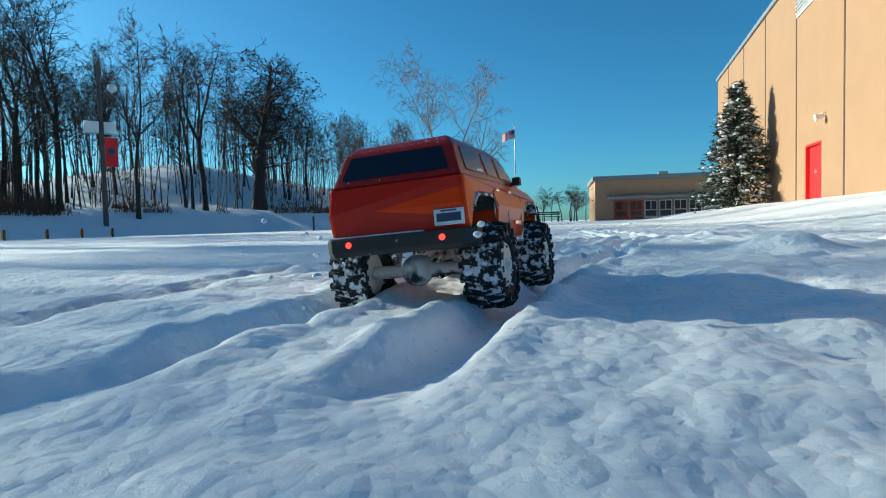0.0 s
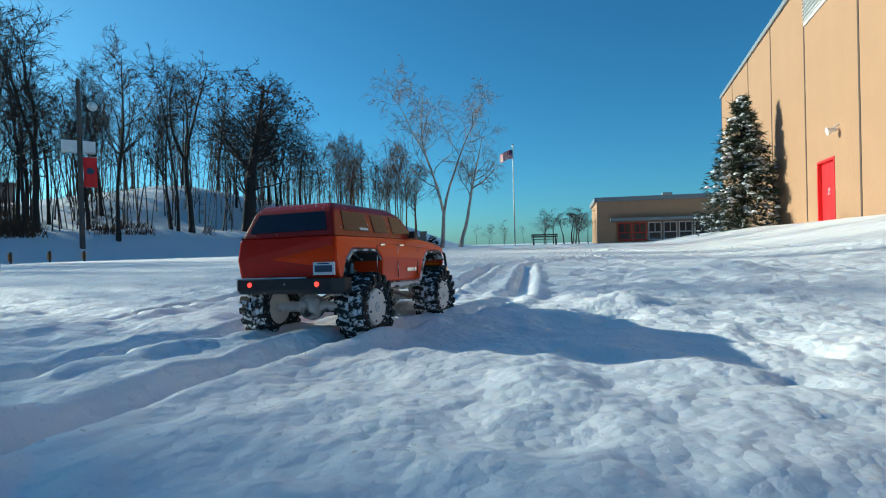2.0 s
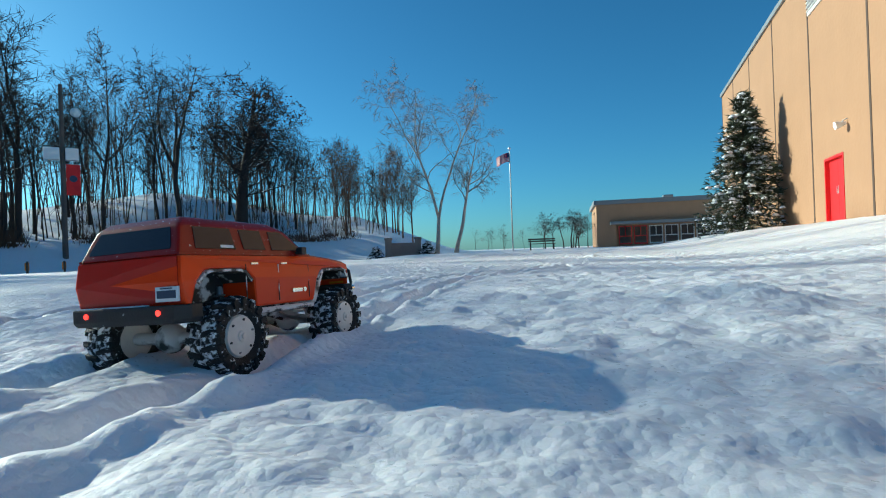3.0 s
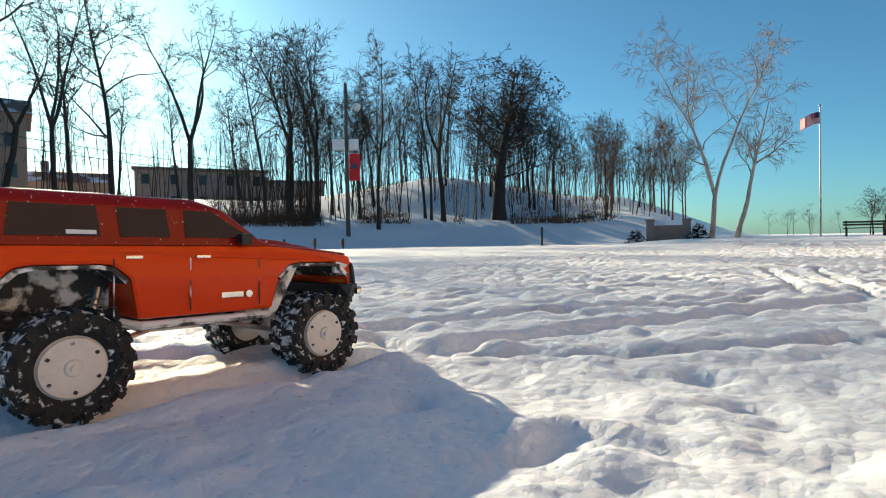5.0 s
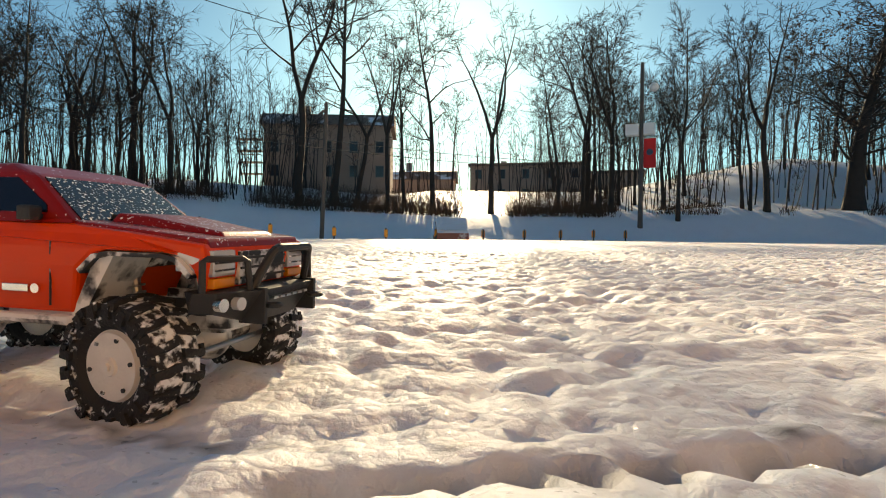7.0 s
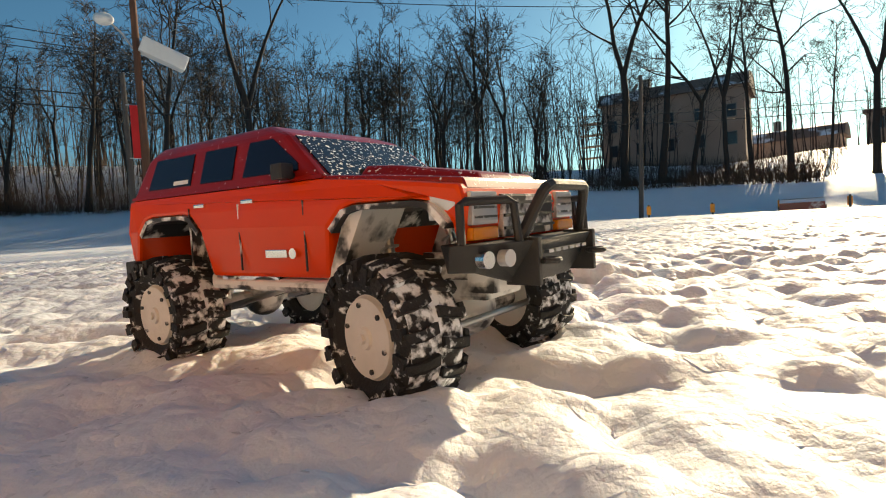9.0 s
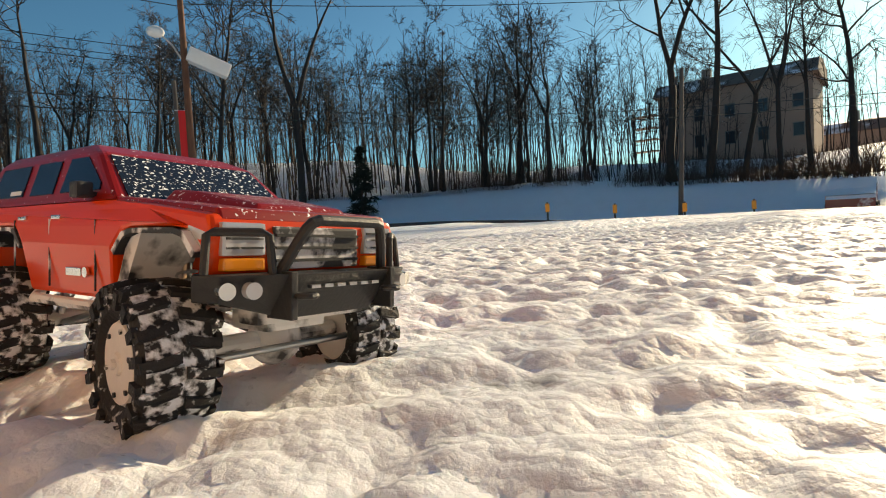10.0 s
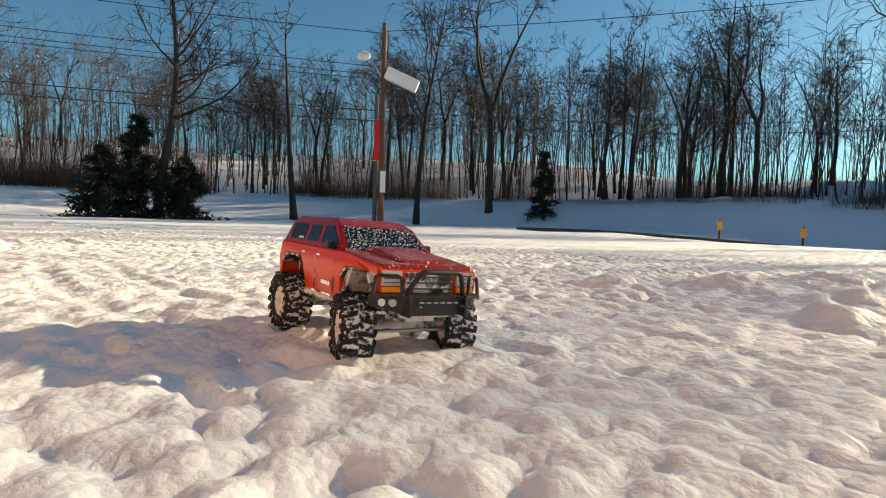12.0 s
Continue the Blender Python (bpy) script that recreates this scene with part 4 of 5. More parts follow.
def posts():
    spots = [(-23.2, 9.4), (-24.2, 12.45), (-24.5, 15.55), (-25.6, 18.6), (-25.5, 21.5), (-24.6, 24.0), (-23.8, 26.2), (-23.3, 28.3), (-22.9, 30.3), (-22.5, 32.3)]
    first = thing("marker_post", Matrix(), "low dark marker post with an orange reflector plate", "post", "posts along the road")
    part("post", boxm((-0.045, -0.045, -0.3), (0.045, 0.045, 0.95), bevel=0.012), M_POST, first)
    part("reflector", boxm((0.047, -0.10, 0.48), (0.065, 0.10, 0.88), bevel=0.008), M_ORANGE, first, "orange reflector plate")
    for k, (x, y) in enumerate(spots):
        m = pose(x, y, on_ground(x, y), 0, 0, math.degrees(math.atan2(14 - y, 3.5 - x)) + (0 if k < 5 else 180))
        if k == 0:
            first.matrix_basis = m
        else:
            copy_thing(first, m)
    x, y = -13.3, 42.2
    s = thing("marker_post", pose(x, y, on_ground(x, y)), "thin dark stake in the snow", "post")
    part("post", boxm((-0.06, -0.06, -0.3), (0.06, 0.06, 1.5), bevel=0.01), M_POST, s)


def stone_sign():
    m = pose(-5.9, 46.5, on_ground(-5.9, 46.5), 0, 0, 8)
    s = thing("stone_sign", m, "grey stone sign wall with two end piers", "sign")
    part("panel", boxm((-1.0, -0.15, -0.3), (1.0, 0.15, 1.0), bevel=0.02), M_STONE, s)
    for x in (-1.15, 1.15):
        q = part("pier", boxm((x - 0.25, -0.25, -0.3), (x + 0.25, 0.25, 1.25), bevel=0.02), M_STONE, s)
        part("cap", boxm((x - 0.3, -0.3, 1.25), (x + 0.3, 0.3, 1.42), bevel=0.02), M_STONE, q)
    for x, y, h in ((-8.0, 46.2, 0.9), (-4.0, 46.4, 0.95)):
        conifer("clipped_shrub", x, y, h, 0.75, M_EVERG, "small dark shrub capped with snow beside the sign", int(h * 90), 500, 0.12, True, 0.5)


def bench():
    s = thing("park_bench", pose(4.5, 43.1, on_ground(4.5, 43.1)), "dark wooden bench with snow on the seat", "bench")
    part("seat", boxm((-0.95, -0.2, 0.42), (0.95, 0.22, 0.47), bevel=0.01), M_POST, s)
    for z in (0.58, 0.72):
        part("back_slat", boxm((-0.95, 0.2, z), (0.95, 0.24, z + 0.1), bevel=0.008), M_POST, s)
    for x in (-0.8, 0.8):
        part("leg", boxm((x - 0.04, -0.18, -0.2), (x + 0.04, 0.24, 0.42)), M_POST, s)
        part("back_post", boxm((x - 0.03, 0.22, 0.42), (x + 0.03, 0.26, 0.85)), M_POST, s)


def parked_car():
    x, y = -26.0, 22.6
    c = thing("parked_car", pose(x, y, on_ground(x, y) - 0.1, 0, 0, 70), "dark red parked car buried in snow", "car")
    prof = [(-2.1, 0.35), (-2.1, 0.8), (-1.9, 0.95), (-1.2, 1.0), (-0.6, 1.42), (0.9, 1.45), (1.6, 1.05), (2.1, 0.95), (2.15, 0.4)]
    part("body", prism(bmesh.new(), prof, -0.85, 0.85, "x"), M_CAR, c)
    bm = prism(bmesh.new(), [(-2.0, 0.98), (-1.2, 1.04), (-0.6, 1.46), (0.9, 1.5), (1.6, 1.10), (2.05, 1.0), (1.6, 1.22), (0.9, 1.66), (-0.5, 1.66), (-1.2, 1.25)], -0.86, 0.86, "x")
    part("snow_cover", bm, M_CLUMP, c, "thick snow blanket")
    for wx in (-0.86, 0.86):
        for wy in (-1.35, 1.35):
            part("wheel", cyl(bmesh.new(), (wx - 0.06, wy, 0.33), (wx + 0.06, wy, 0.33), 0.33, n=18), M_TYRE, c)
        part("side_window", boxm((wx - 0.01, -0.5, 1.02), (wx + 0.01, 0.95, 1.36)), M_WIN, c)


def house(name, x, y, z, turn, w, d, h, roof, label):
    b = thing(name, pose(x, y, z, 0, 0, turn), label, "house")
    part("wall", boxm((-w / 2, -d / 2, -3), (w / 2, d / 2, h)), M_HOUSE, b)
    ov = 0.5
    if roof > 0:
        prof = [(-d / 2 - ov, h - 0.1), (-d / 2 + 1.2, h + roof * 0.75), (0, h + roof), (d / 2 - 1.2, h + roof * 0.75), (d / 2 + ov, h - 0.1)]
        part("roof", prism(bmesh.new(), prof, -w / 2 - ov, w / 2 + ov, "x"), M_HROOF, b)
    else:
        part("roof", boxm((-w / 2 - 0.3, -d / 2 - 0.3, h), (w / 2 + 0.3, d / 2 + 0.3, h + 0.4)), M_HROOF, b)
    part("chimney", boxm((-w / 4, -0.5, h), (-w / 4 + 0.9, 0.5, h + roof + 1.3)), M_STONE, b)
    rows = max(1, int(h // 3))
    for r in range(rows):
        for k in range(int(w // 3)):
            xx = -w / 2 + 1.3 + k * (w - 2.6) / max(1, int(w // 3) - 1)
            win = part("window", boxm((xx - 0.55, -d / 2 - 0.06, 1 + r * 3.0), (xx + 0.55, -d / 2 + 0.02, 2.5 + r * 3.0)), M_STONE, b)
            part("pane", boxm((xx - 0.45, -d / 2 - 0.085, 1.1 + r * 3.0), (xx + 0.45, -d / 2 - 0.05, 2.4 + r * 3.0)), M_WIN, win)
    return b


def houses():
    h = house("apartment_house", -70.5, 25.3, 6.0, 70, 15.5, 10, 7.5, 2.0, "large brown house above the bank")
    st = part("porch_stair", boxm((-9.6, -6.0, 0.0), (-9.5, -5.9, 6.5)), M_HOUSE, h, "open wooden porch stair")
    for z in (1.2, 2.6, 4.0, 5.4):
        part("landing", boxm((-10.5, -6.0, z), (-7.8, -4.6, z + 0.12)), M_HOUSE, st)
        part("rail", boxm((-10.5, -6.02, z + 0.9), (-7.8, -5.96, z + 0.98)), M_HOUSE, st)
    part("porch_post", boxm((-10.5, -6.0, -1.0), (-10.38, -5.9, 6.5)), M_HOUSE, st)
    house("town_house", -73.0, 57.0, 4.4, 55, 17, 10, 6.0, 0.0, "long flat-roofed brick house far up the slope")
    house("town_house", -66.0, 66.0, 4.0, 48, 12, 9, 5.0, 0.0, "low brick house far up the slope")
    house("town_house", -86.0, 44.0, 4.0, 62, 11, 8, 5.0, 1.8, "small house with a snowy roof far up the slope")


def road():
    """The bare wet edge of the road along the posts."""
    pts = curve_line([(-19.5, 1.0), (-21.2, 8.0), (-22.2, 14.0), (-22.6, 20.0), (-21.8, 26.0), (-20.3, 31.0)])
    a, b = beside(pts, -0.16), beside(pts, 0.16)
    n = len(pts)
    a = a + np.stack([np.array([0.10 * fbm(np.array([k * 0.08]), np.array([1.0]), 3)[0], 0]) for k in range(n)])
    verts = [(*p, float(terrain(*p)) + 0.14) for p in a] + [(*p, float(terrain(*p)) + 0.14) for p in b]
    verts += [(v[0], v[1], v[2] - 0.3) for v in verts]
    faces = [(i, i + 1, n + i + 1, n + i) for i in range(n - 1)] + [(i, i + 2 * n, i + 1 + 2 * n, i + 1) for i in range(n - 1)] + [(n + i, n + i + 1, 3 * n + i + 1, 3 * n + i) for i in range(n - 1)]
    tagged(mesh_part("road_edge", verts, faces, M_ASPH), "dark wet road edge showing through the snow", "road", kind="structure")


pole_b(), pole_a(), pole_c(), wires(), flag_pole(), posts(), stone_sign(), bench(), parked_car(), houses(), road()


# ---- the model truck ----
R_TYRE = 0.0625
HUBS = {"rear_r": (0.104, -0.1565), "rear_l": (-0.104, -0.1565), "front_r": (0.104, 0.1565), "front_l": (-0.104, 0.1565)}


def arch(cy, cz, w_low, w_top, top, low):
    """Outline of a wheel opening from its rear foot to its front foot."""
    return [(cy - w_low, low), (cy - w_top - 0.004, top - 0.018), (cy - w_top + 0.012, top - 0.003), (cy - w_top + 0.026, top), (cy + w_top - 0.026, top), (cy + w_top - 0.012, top - 0.003), (cy + w_top + 0.004, top - 0.018), (cy + w_low, low)]


def loft(bm, rows):
    """Skin over rows of points (all alike in number), closed at both ends."""
    rings = [[bm.verts.new(p) for p in r] for r in rows]
    n = len(rings[0])
    for u, v in zip(rings, rings[1:]):
        for k in range(n):
            bm.faces.new((u[k], u[(k + 1) % n], v[(k + 1) % n], v[k]))
    bm.faces.new(rings[0][::-1]), bm.faces.new(rings[-1])
    bmesh.ops.recalc_face_normals(bm, faces=bm.faces)
    return bm


def bevelled(bm, w, angle=0.6, seg=2):
    ed = [e for e in bm.edges if len(e.link_faces) == 2 and e.calc_face_angle(0) > angle]
    bmesh.ops.bevel(bm, geom=ed, offset=w, segments=seg, affect="EDGES", profile=0.6, clamp_overlap=True)
    return bm


def glass_strip(pts, thick, out):
    """A thin pane over a polygon, its face pushed out along `out`."""
    bm = bmesh.new()
    o = Vector(out)
    a = [bm.verts.new(Vector(p) + o * thick) for p in pts]
    b = [bm.verts.new(Vector(p) - o * thick) for p in pts]
    n = len(pts)
    bm.faces.new(a), bm.faces.new(b[::-1])
    for k in range(n):
        bm.faces.new((a[k], b[k], b[(k + 1) % n], a[(k + 1) % n]))
    bmesh.ops.recalc_face_normals(bm, faces=bm.faces)
    return bm


def tyre_mesh():
    """A lugged crawler tyre, its axle along x."""
    bm = bmesh.new()
    prof = [(-0.020, 0.033), (-0.026, 0.040), (-0.0275, 0.049), (-0.024, 0.0565), (-0.012, 0.0585), (0.012, 0.0585), (0.024, 0.0565), (0.0275, 0.049), (0.026, 0.040), (0.020, 0.033)]
    n = 48
    rings = [[bm.verts.new((x, r * math.cos(k * math.tau / n), r * math.sin(k * math.tau / n))) for x, r in prof] for k in range(n)]
    for k in range(n):
        u, v = rings[k], rings[(k + 1) % n]
        for i in range(len(prof) - 1):
            bm.faces.new((u[i], u[i + 1], v[i + 1], v[i])).material_index = 1 if 3 <= i <= 5 else 0
        bm.faces.new((u[-1], u[0], v[0], v[-1]))
    lugs = 17
    for k in range(lugs):
        for side in (-1, 1):
            t = (k + (0.5 if side > 0 else 0)) * 360 / lugs
            m = pose(0, 0, 0, t)
            lug = [(0.002, -0.0040), (0.002, 0.0040), (0.016, 0.0075), (0.029, 0.0078), (0.030, 0.0005), (0.017, -0.0002)]
            lo, hi = 0.0570, R_TYRE
            a = [bm.verts.new(m @ Vector((side * x, y, lo - (0.006 if x > 0.02 else 0)))) for x, y in lug]
            b = [bm.verts.new(m @ Vector((side * x * 0.97, y, hi - (0.0035 if x > 0.02 else 0)))) for x, y in lug]
            bm.faces.new(b), bm.faces.new(a[::-1])
            for i in range(6):
                bm.faces.new((a[i], a[(i + 1) % 6], b[(i + 1) % 6], b[i]))
            box(bm, (side * 0.0285 - 0.0022, -0.0042, 0.044), (side * 0.0285 + 0.0022, 0.0036, 0.0565), m)
    bmesh.ops.recalc_face_normals(bm, faces=bm.faces)
    return bm


def wheel(name, truck, x, y, side):
    w = new(name)
    w.parent = truck
    w.location = (x, y, R_TYRE - 0.002)
    t = part("tyre", tyre_mesh(), [M_TYRE, M_TREAD], w, "knobbly black tyre caked with snow")
    bm = bmesh.new()
    o = side
    cyl(bm, (o * -0.016, 0, 0), (o * 0.0195, 0, 0), 0.0335, n=40)
    cyl(bm, (o * 0.0190, 0, 0), (o * 0.0235, 0, 0), 0.0325, 0.0305, n=40) if o > 0 else cyl(bm, (o * 0.0190, 0, 0), (o * 0.0235, 0, 0), 0.0325, 0.0305, n=40)
    rim = part("rim", bm, M_RIM, w, "off-white wheel disc dusted with snow")
    for k in range(6):
        t6 = k * math.tau / 6 + 0.3
        part("bolt", cyl(bmesh.new(), (o * 0.0225, 0.0255 * math.cos(t6), 0.0255 * math.sin(t6)), (o * 0.0252, 0.0255 * math.cos(t6), 0.0255 * math.sin(t6)), 0.0021, n=8), M_DARK, rim)
    part("hub_cap", cyl(cyl(bmesh.new(), (o * 0.0225, 0, 0), (o * 0.026, 0, 0), 0.0095, 0.008, n=16), (o * 0.026, 0, 0), (o * 0.029, 0, 0), 0.004, n=6), M_RIM, rim)
    return w


def coil(bm, p, q, r, turns, wire):
    p, q = Vector(p), Vector(q)
    m = (q - p).to_track_quat("Z", "Y").to_matrix()
    n = turns * 10
    return pipe(bm, [p.lerp(q, k / n) + m @ Vector((math.cos(k * math.tau / 10) * r, math.sin(k * math.tau / 10) * r, 0)) for k in range(n + 1)], wire, 6)


def build_truck():
    t = thing("model_truck", Matrix(), "orange-red radio-controlled off-road truck with snow-caked tyres", "model truck")
    # lower shell with its wheel openings cut right through
    body = bmesh.new()
    rear = arch(-0.1565, 0.06, 0.072, 0.058, 0.166, 0.106)
    front = arch(0.1565, 0.06, 0.070, 0.056, 0.163, 0.106)
    side = [(-0.240, 0.116), (-0.229, 0.112)] + rear[1:-1] + [(-0.085, 0.101), (0.088, 0.101)] + front[1:-1] + [(0.222, 0.122), (0.228, 0.158), (0.224, 0.172), (0.150, 0.181), (0.084, 0.187), (-0.243, 0.187), (-0.2465, 0.150)]
    n = len(side)
    rows = []
    for x, inset in ((-0.099, 0.003), (-0.1055, 0.0), (0.1055, 0.0), (0.099, 0.003)):
        rows.append([(x, y, z) for y, z in side])
    # the sides lean in a little towards the belt and the sills
    def side_x(x, z):
        return x * (1 - 0.055 * max(0.0, (z - 0.155) / 0.03) ** 2 * 0.6 - 0.05 * max(0.0, (0.125 - z) / 0.024) ** 2)
    loft(body, [[(side_x(x, z) * (0.955 if y > 0.2 else 1), y, z) for x, y, z in r] for r in rows[1:3]])
    bevelled(body, 0.004, 0.5)
    part("lower_body", body, M_PAINT, t, "glossy orange-red body shell")

    # upper cabin
    bm = bmesh.new()
    low = [(-0.098, -0.244, 0.1865), (0.098, -0.244, 0.1865), (0.098, 0.086, 0.1865), (-0.098, 0.086, 0.1865)]
    mid = [(-0.083, -0.224, 0.2355), (0.083, -0.224, 0.2355), (0.083, 0.024, 0.2355), (-0.083, 0.024, 0.2355)]
    top = [(-0.072, -0.208, 0.2475), (0.072, -0.208, 0.2475), (0.072, -0.012, 0.2475), (-0.072, -0.012, 0.2475)]
    loft(bm, [low, mid, top])
    bevelled(bm, 0.006, 0.2, 3)
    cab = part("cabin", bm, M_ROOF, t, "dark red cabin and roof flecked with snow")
    # panes lie on the leaning cabin faces
    def on_side(s, y, z):
        f = (z - 0.1865) / 0.049
        return (s * (0.098 - 0.015 * f), y, z)
    nrm = 0.956, 0.293
    for s in (-1, 1):
        out = (s * nrm[0], 0, nrm[1])
        for name, quad in (("rear_side_window", [(-0.208, 0.197), (-0.122, 0.197), (-0.124, 0.231), (-0.202, 0.231)]),
                           ("rear_door_window", [(-0.102, 0.197), (-0.047, 0.197), (-0.049, 0.231), (-0.103, 0.231)]),
                           ("front_door_window", [(-0.029, 0.197), (0.052, 0.197), (0.050, 0.204), (0.008, 0.231), (-0.027, 0.231)])):
            w = part(name, glass_strip([on_side(s, y, z) for y, z in quad], 0.0012, out), M_GLASS, t, "dark tinted window")
            if name == "rear_side_window":
                st = part("sticker", glass_strip([on_side(s, y, z) for y, z in ((-0.155, 0.199), (-0.126, 0.199), (-0.126, 0.2035), (-0.155, 0.2035))], 0.0016, out), M_PLATE, w, "small white window sticker")
        bm = glass_strip([on_side(s, y, z) for y, z in ((-0.243, 0.1872), (0.084, 0.1872), (0.084, 0.1905), (-0.242, 0.1905))], 0.0012, out)
        part("belt_line", bm, M_ROOF, t)
    # rear screen and windscreen
    def on_rear(x, z):
        f = (z - 0.1865) / 0.049
        return (x * (1 - 0.15 * f), -0.244 + 0.020 * f, z)
    part("rear_window", glass_strip([on_rear(x, z) for x, z in ((-0.082, 0.197), (0.082, 0.197), (0.084, 0.201), (0.080, 0.230), (-0.080, 0.230), (-0.084, 0.201))], 0.0012, (0, -0.926, 0.378)), M_GLASS, t, "wide dark rear window")
    def on_front(x, f):
        return (x * (1 - 0.15 * f), 0.086 - 0.062 * f, 0.1865 + 0.049 * f)
    part("windscreen", glass_strip([on_front(x, f) for x, f in ((-0.086, 0.06), (0.086, 0.06), (0.088, 0.93), (-0.088, 0.93))], 0.0012, (0, 0.62, 0.784)), M_WIND, t, "dark windscreen sprinkled with snow")
    # bonnet, scoop, nose
    bm = bmesh.new()
    loft(bm, [[(-0.092, 0.226, 0.166), (0.092, 0.226, 0.166), (0.092, 0.222, 0.177), (-0.092, 0.222, 0.177)],
              [(-0.0975, 0.15, 0.170), (0.0975, 0.15, 0.170), (0.0955, 0.15, 0.1845), (-0.0955, 0.15, 0.1845)],
              [(-0.0985, 0.080, 0.172), (0.0985, 0.080, 0.172), (0.0965, 0.080, 0.1905), (-0.0965, 0.080, 0.1905)]])
    bevelled(bm, 0.003, 0.4)
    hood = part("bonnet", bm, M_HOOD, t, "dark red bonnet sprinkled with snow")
    bm = bmesh.new()
    loft(bm, [[(-0.052, 0.214, 0.176), (0.052, 0.214, 0.176), (0.046, 0.208, 0.183), (-0.046, 0.208, 0.183)],
              [(-0.058, 0.125, 0.184), (0.058, 0.125, 0.184), (0.048, 0.125, 0.1965), (-0.048, 0.125, 0.1965)],
              [(-0.060, 0.088, 0.186), (0.060, 0.088, 0.186), (0.050, 0.092, 0.199), (-0.050, 0.092, 0.199)]])
    bevelled(bm, 0.003, 0.4)
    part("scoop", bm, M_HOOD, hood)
    part("scoop_mouth", boxm((-0.046, 0.080, 0.188), (0.046, 0.0895, 0.197)), M_BLACK, hood, "black scoop mouth")
    part("grille", boxm((-0.047, 0.222, 0.130), (0.047, 0.2295, 0.164), bevel=0.002), M_DARK, t, "black grille flecked with snow")
    for z in (0.137, 0.147, 0.157):
        part("grille_bar", boxm((-0.046, 0.229, z - 0.0012), (0.046, 0.2312, z + 0.0012)), M_BLACK, t)
    for s in (-1, 1):
        h = part("headlight", boxm((s * 0.074 - 0.019, 0.219, 0.141), (s * 0.074 + 0.019, 0.2300, 0.166), bevel=0.003), M_LAMP, t, "clear rectangular headlight")
        for z in (0.147, 0.154, 0.160):
            part("lamp_bar", boxm((s * 0.074 - 0.016, 0.2298, z - 0.0009), (s * 0.074 + 0.016, 0.2308, z + 0.0009)), M_DARK, h)
        part("indicator", boxm((s * 0.074 - 0.018, 0.219, 0.130), (s * 0.074 + 0.018, 0.2302, 0.1395), bevel=0.002), M_AMBER, t, "amber indicator")
        part("corner_lamp", boxm((s * 0.0965 - 0.003, 0.196, 0.146), (s * 0.0965 + 0.0035, 0.222, 0.166), bevel=0.002), M_LAMP, t, "pale corner lamp")
    # front bumper plate with hoop
    bm = bmesh.new()
    prof = [(-0.112, 0.222, 0.0), (-0.102, 0.240, 0.0), (-0.058, 0.262, 0.0), (0.058, 0.262, 0.0), (0.102, 0.240, 0.0), (0.112, 0.222, 0.0)]
    up = [(x, y, 0.128) for x, y, _ in prof] + [(0.1, 0.205, 0.128), (-0.1, 0.205, 0.128)]
    dn = [(x * (0.80 if abs(x) < 0.07 else 0.97), y - (0.020 if abs(x) < 0.07 else 0.006), 0.092 if abs(x) < 0.07 else 0.108) for x, y, _ in prof] + [(0.09, 0.205, 0.108), (-0.09, 0.205, 0.108)]
    loft(bm, [dn, up])
    bevelled(bm, 0.0015, 0.3)
    fb = part("front_bumper", bm, M_BLACK, t, "angular black winch bumper")
    for k in range(6):
        x = -0.034 + k * 0.0136
        part("slot", boxm((x - 0.0045, 0.2585, 0.1165), (x + 0.0045, 0.2630, 0.1190)), M_METAL, fb)
    for s in (-1, 1):
        for x, y in ((0.098, 0.2445), (0.082, 0.2525)):
            part("fog_lamp", cyl(bmesh.new(), (s * x, y - 0.006, 0.117), (s * (x + 0.0015), y + 0.0015, 0.117), 0.0062, n=16), M_LAMP if x < 0.09 else M_CHROME, fb, "round fog lamp")
        sh = bmesh.new()
        pipe(sh, [(s * 0.048 + 0.007 * math.cos(a), 0.262 + 0.006 + 0.007 * math.sin(a), 0.112) for a in np.linspace(0, 6.283, 15)], 0.0024, 8)
        part("tow_ring", sh, M_BLACK, fb)
        part("brace", boxm((s * 0.056 - 0.003, 0.236, 0.094), (s * 0.056 + 0.003, 0.264, 0.130), bevel=0.001), M_BLACK, fb)
        # side hoops beside the lamps
        part("side_hoop", pipe(bmesh.new(), [(s * 0.066, 0.252, 0.128), (s * 0.068, 0.250, 0.156), (s * 0.072, 0.247, 0.1585), (s * 0.098, 0.228, 0.1585), (s * 0.103, 0.226, 0.156), (s * 0.106, 0.228, 0.128)], 0.0032, 8), M_BLACK, fb)
    part("bull_bar", pipe(bmesh.new(), [(-0.058, 0.248, 0.126), (-0.049, 0.256, 0.148), (-0.042, 0.261, 0.162), (-0.038, 0.263, 0.1665), (-0.032, 0.2640, 0.1685), (0.032, 0.2640, 0.1685), (0.038, 0.263, 0.1665), (0.042, 0.261, 0.162), (0.049, 0.256, 0.148), (0.058, 0.248, 0.126)], 0.0045, 10), M_BLACK, fb, "black tubular bull bar")
    part("winch", boxm((-0.045, 0.228, 0.106), (0.045, 0.250, 0.126), bevel=0.003), M_DARK, fb)
    # rear bumper, lamps, plate
    bm = bmesh.new()
    out = [(-0.114, -0.218), (-0.114, -0.240), (-0.098, -0.256), (0.098, -0.256), (0.114, -0.240), (0.114, -0.218)]
    loft(bm, [[(x * 0.97, y + 0.004, 0.090) for x, y in out], [(x, y, 0.097) for x, y in out], [(x, y, 0.1165) for x, y in out]])
    bevelled(bm, 0.002, 0.3)
    rb = part("rear_bumper", bm, M_BLACK, t, "heavy black rear bumper")
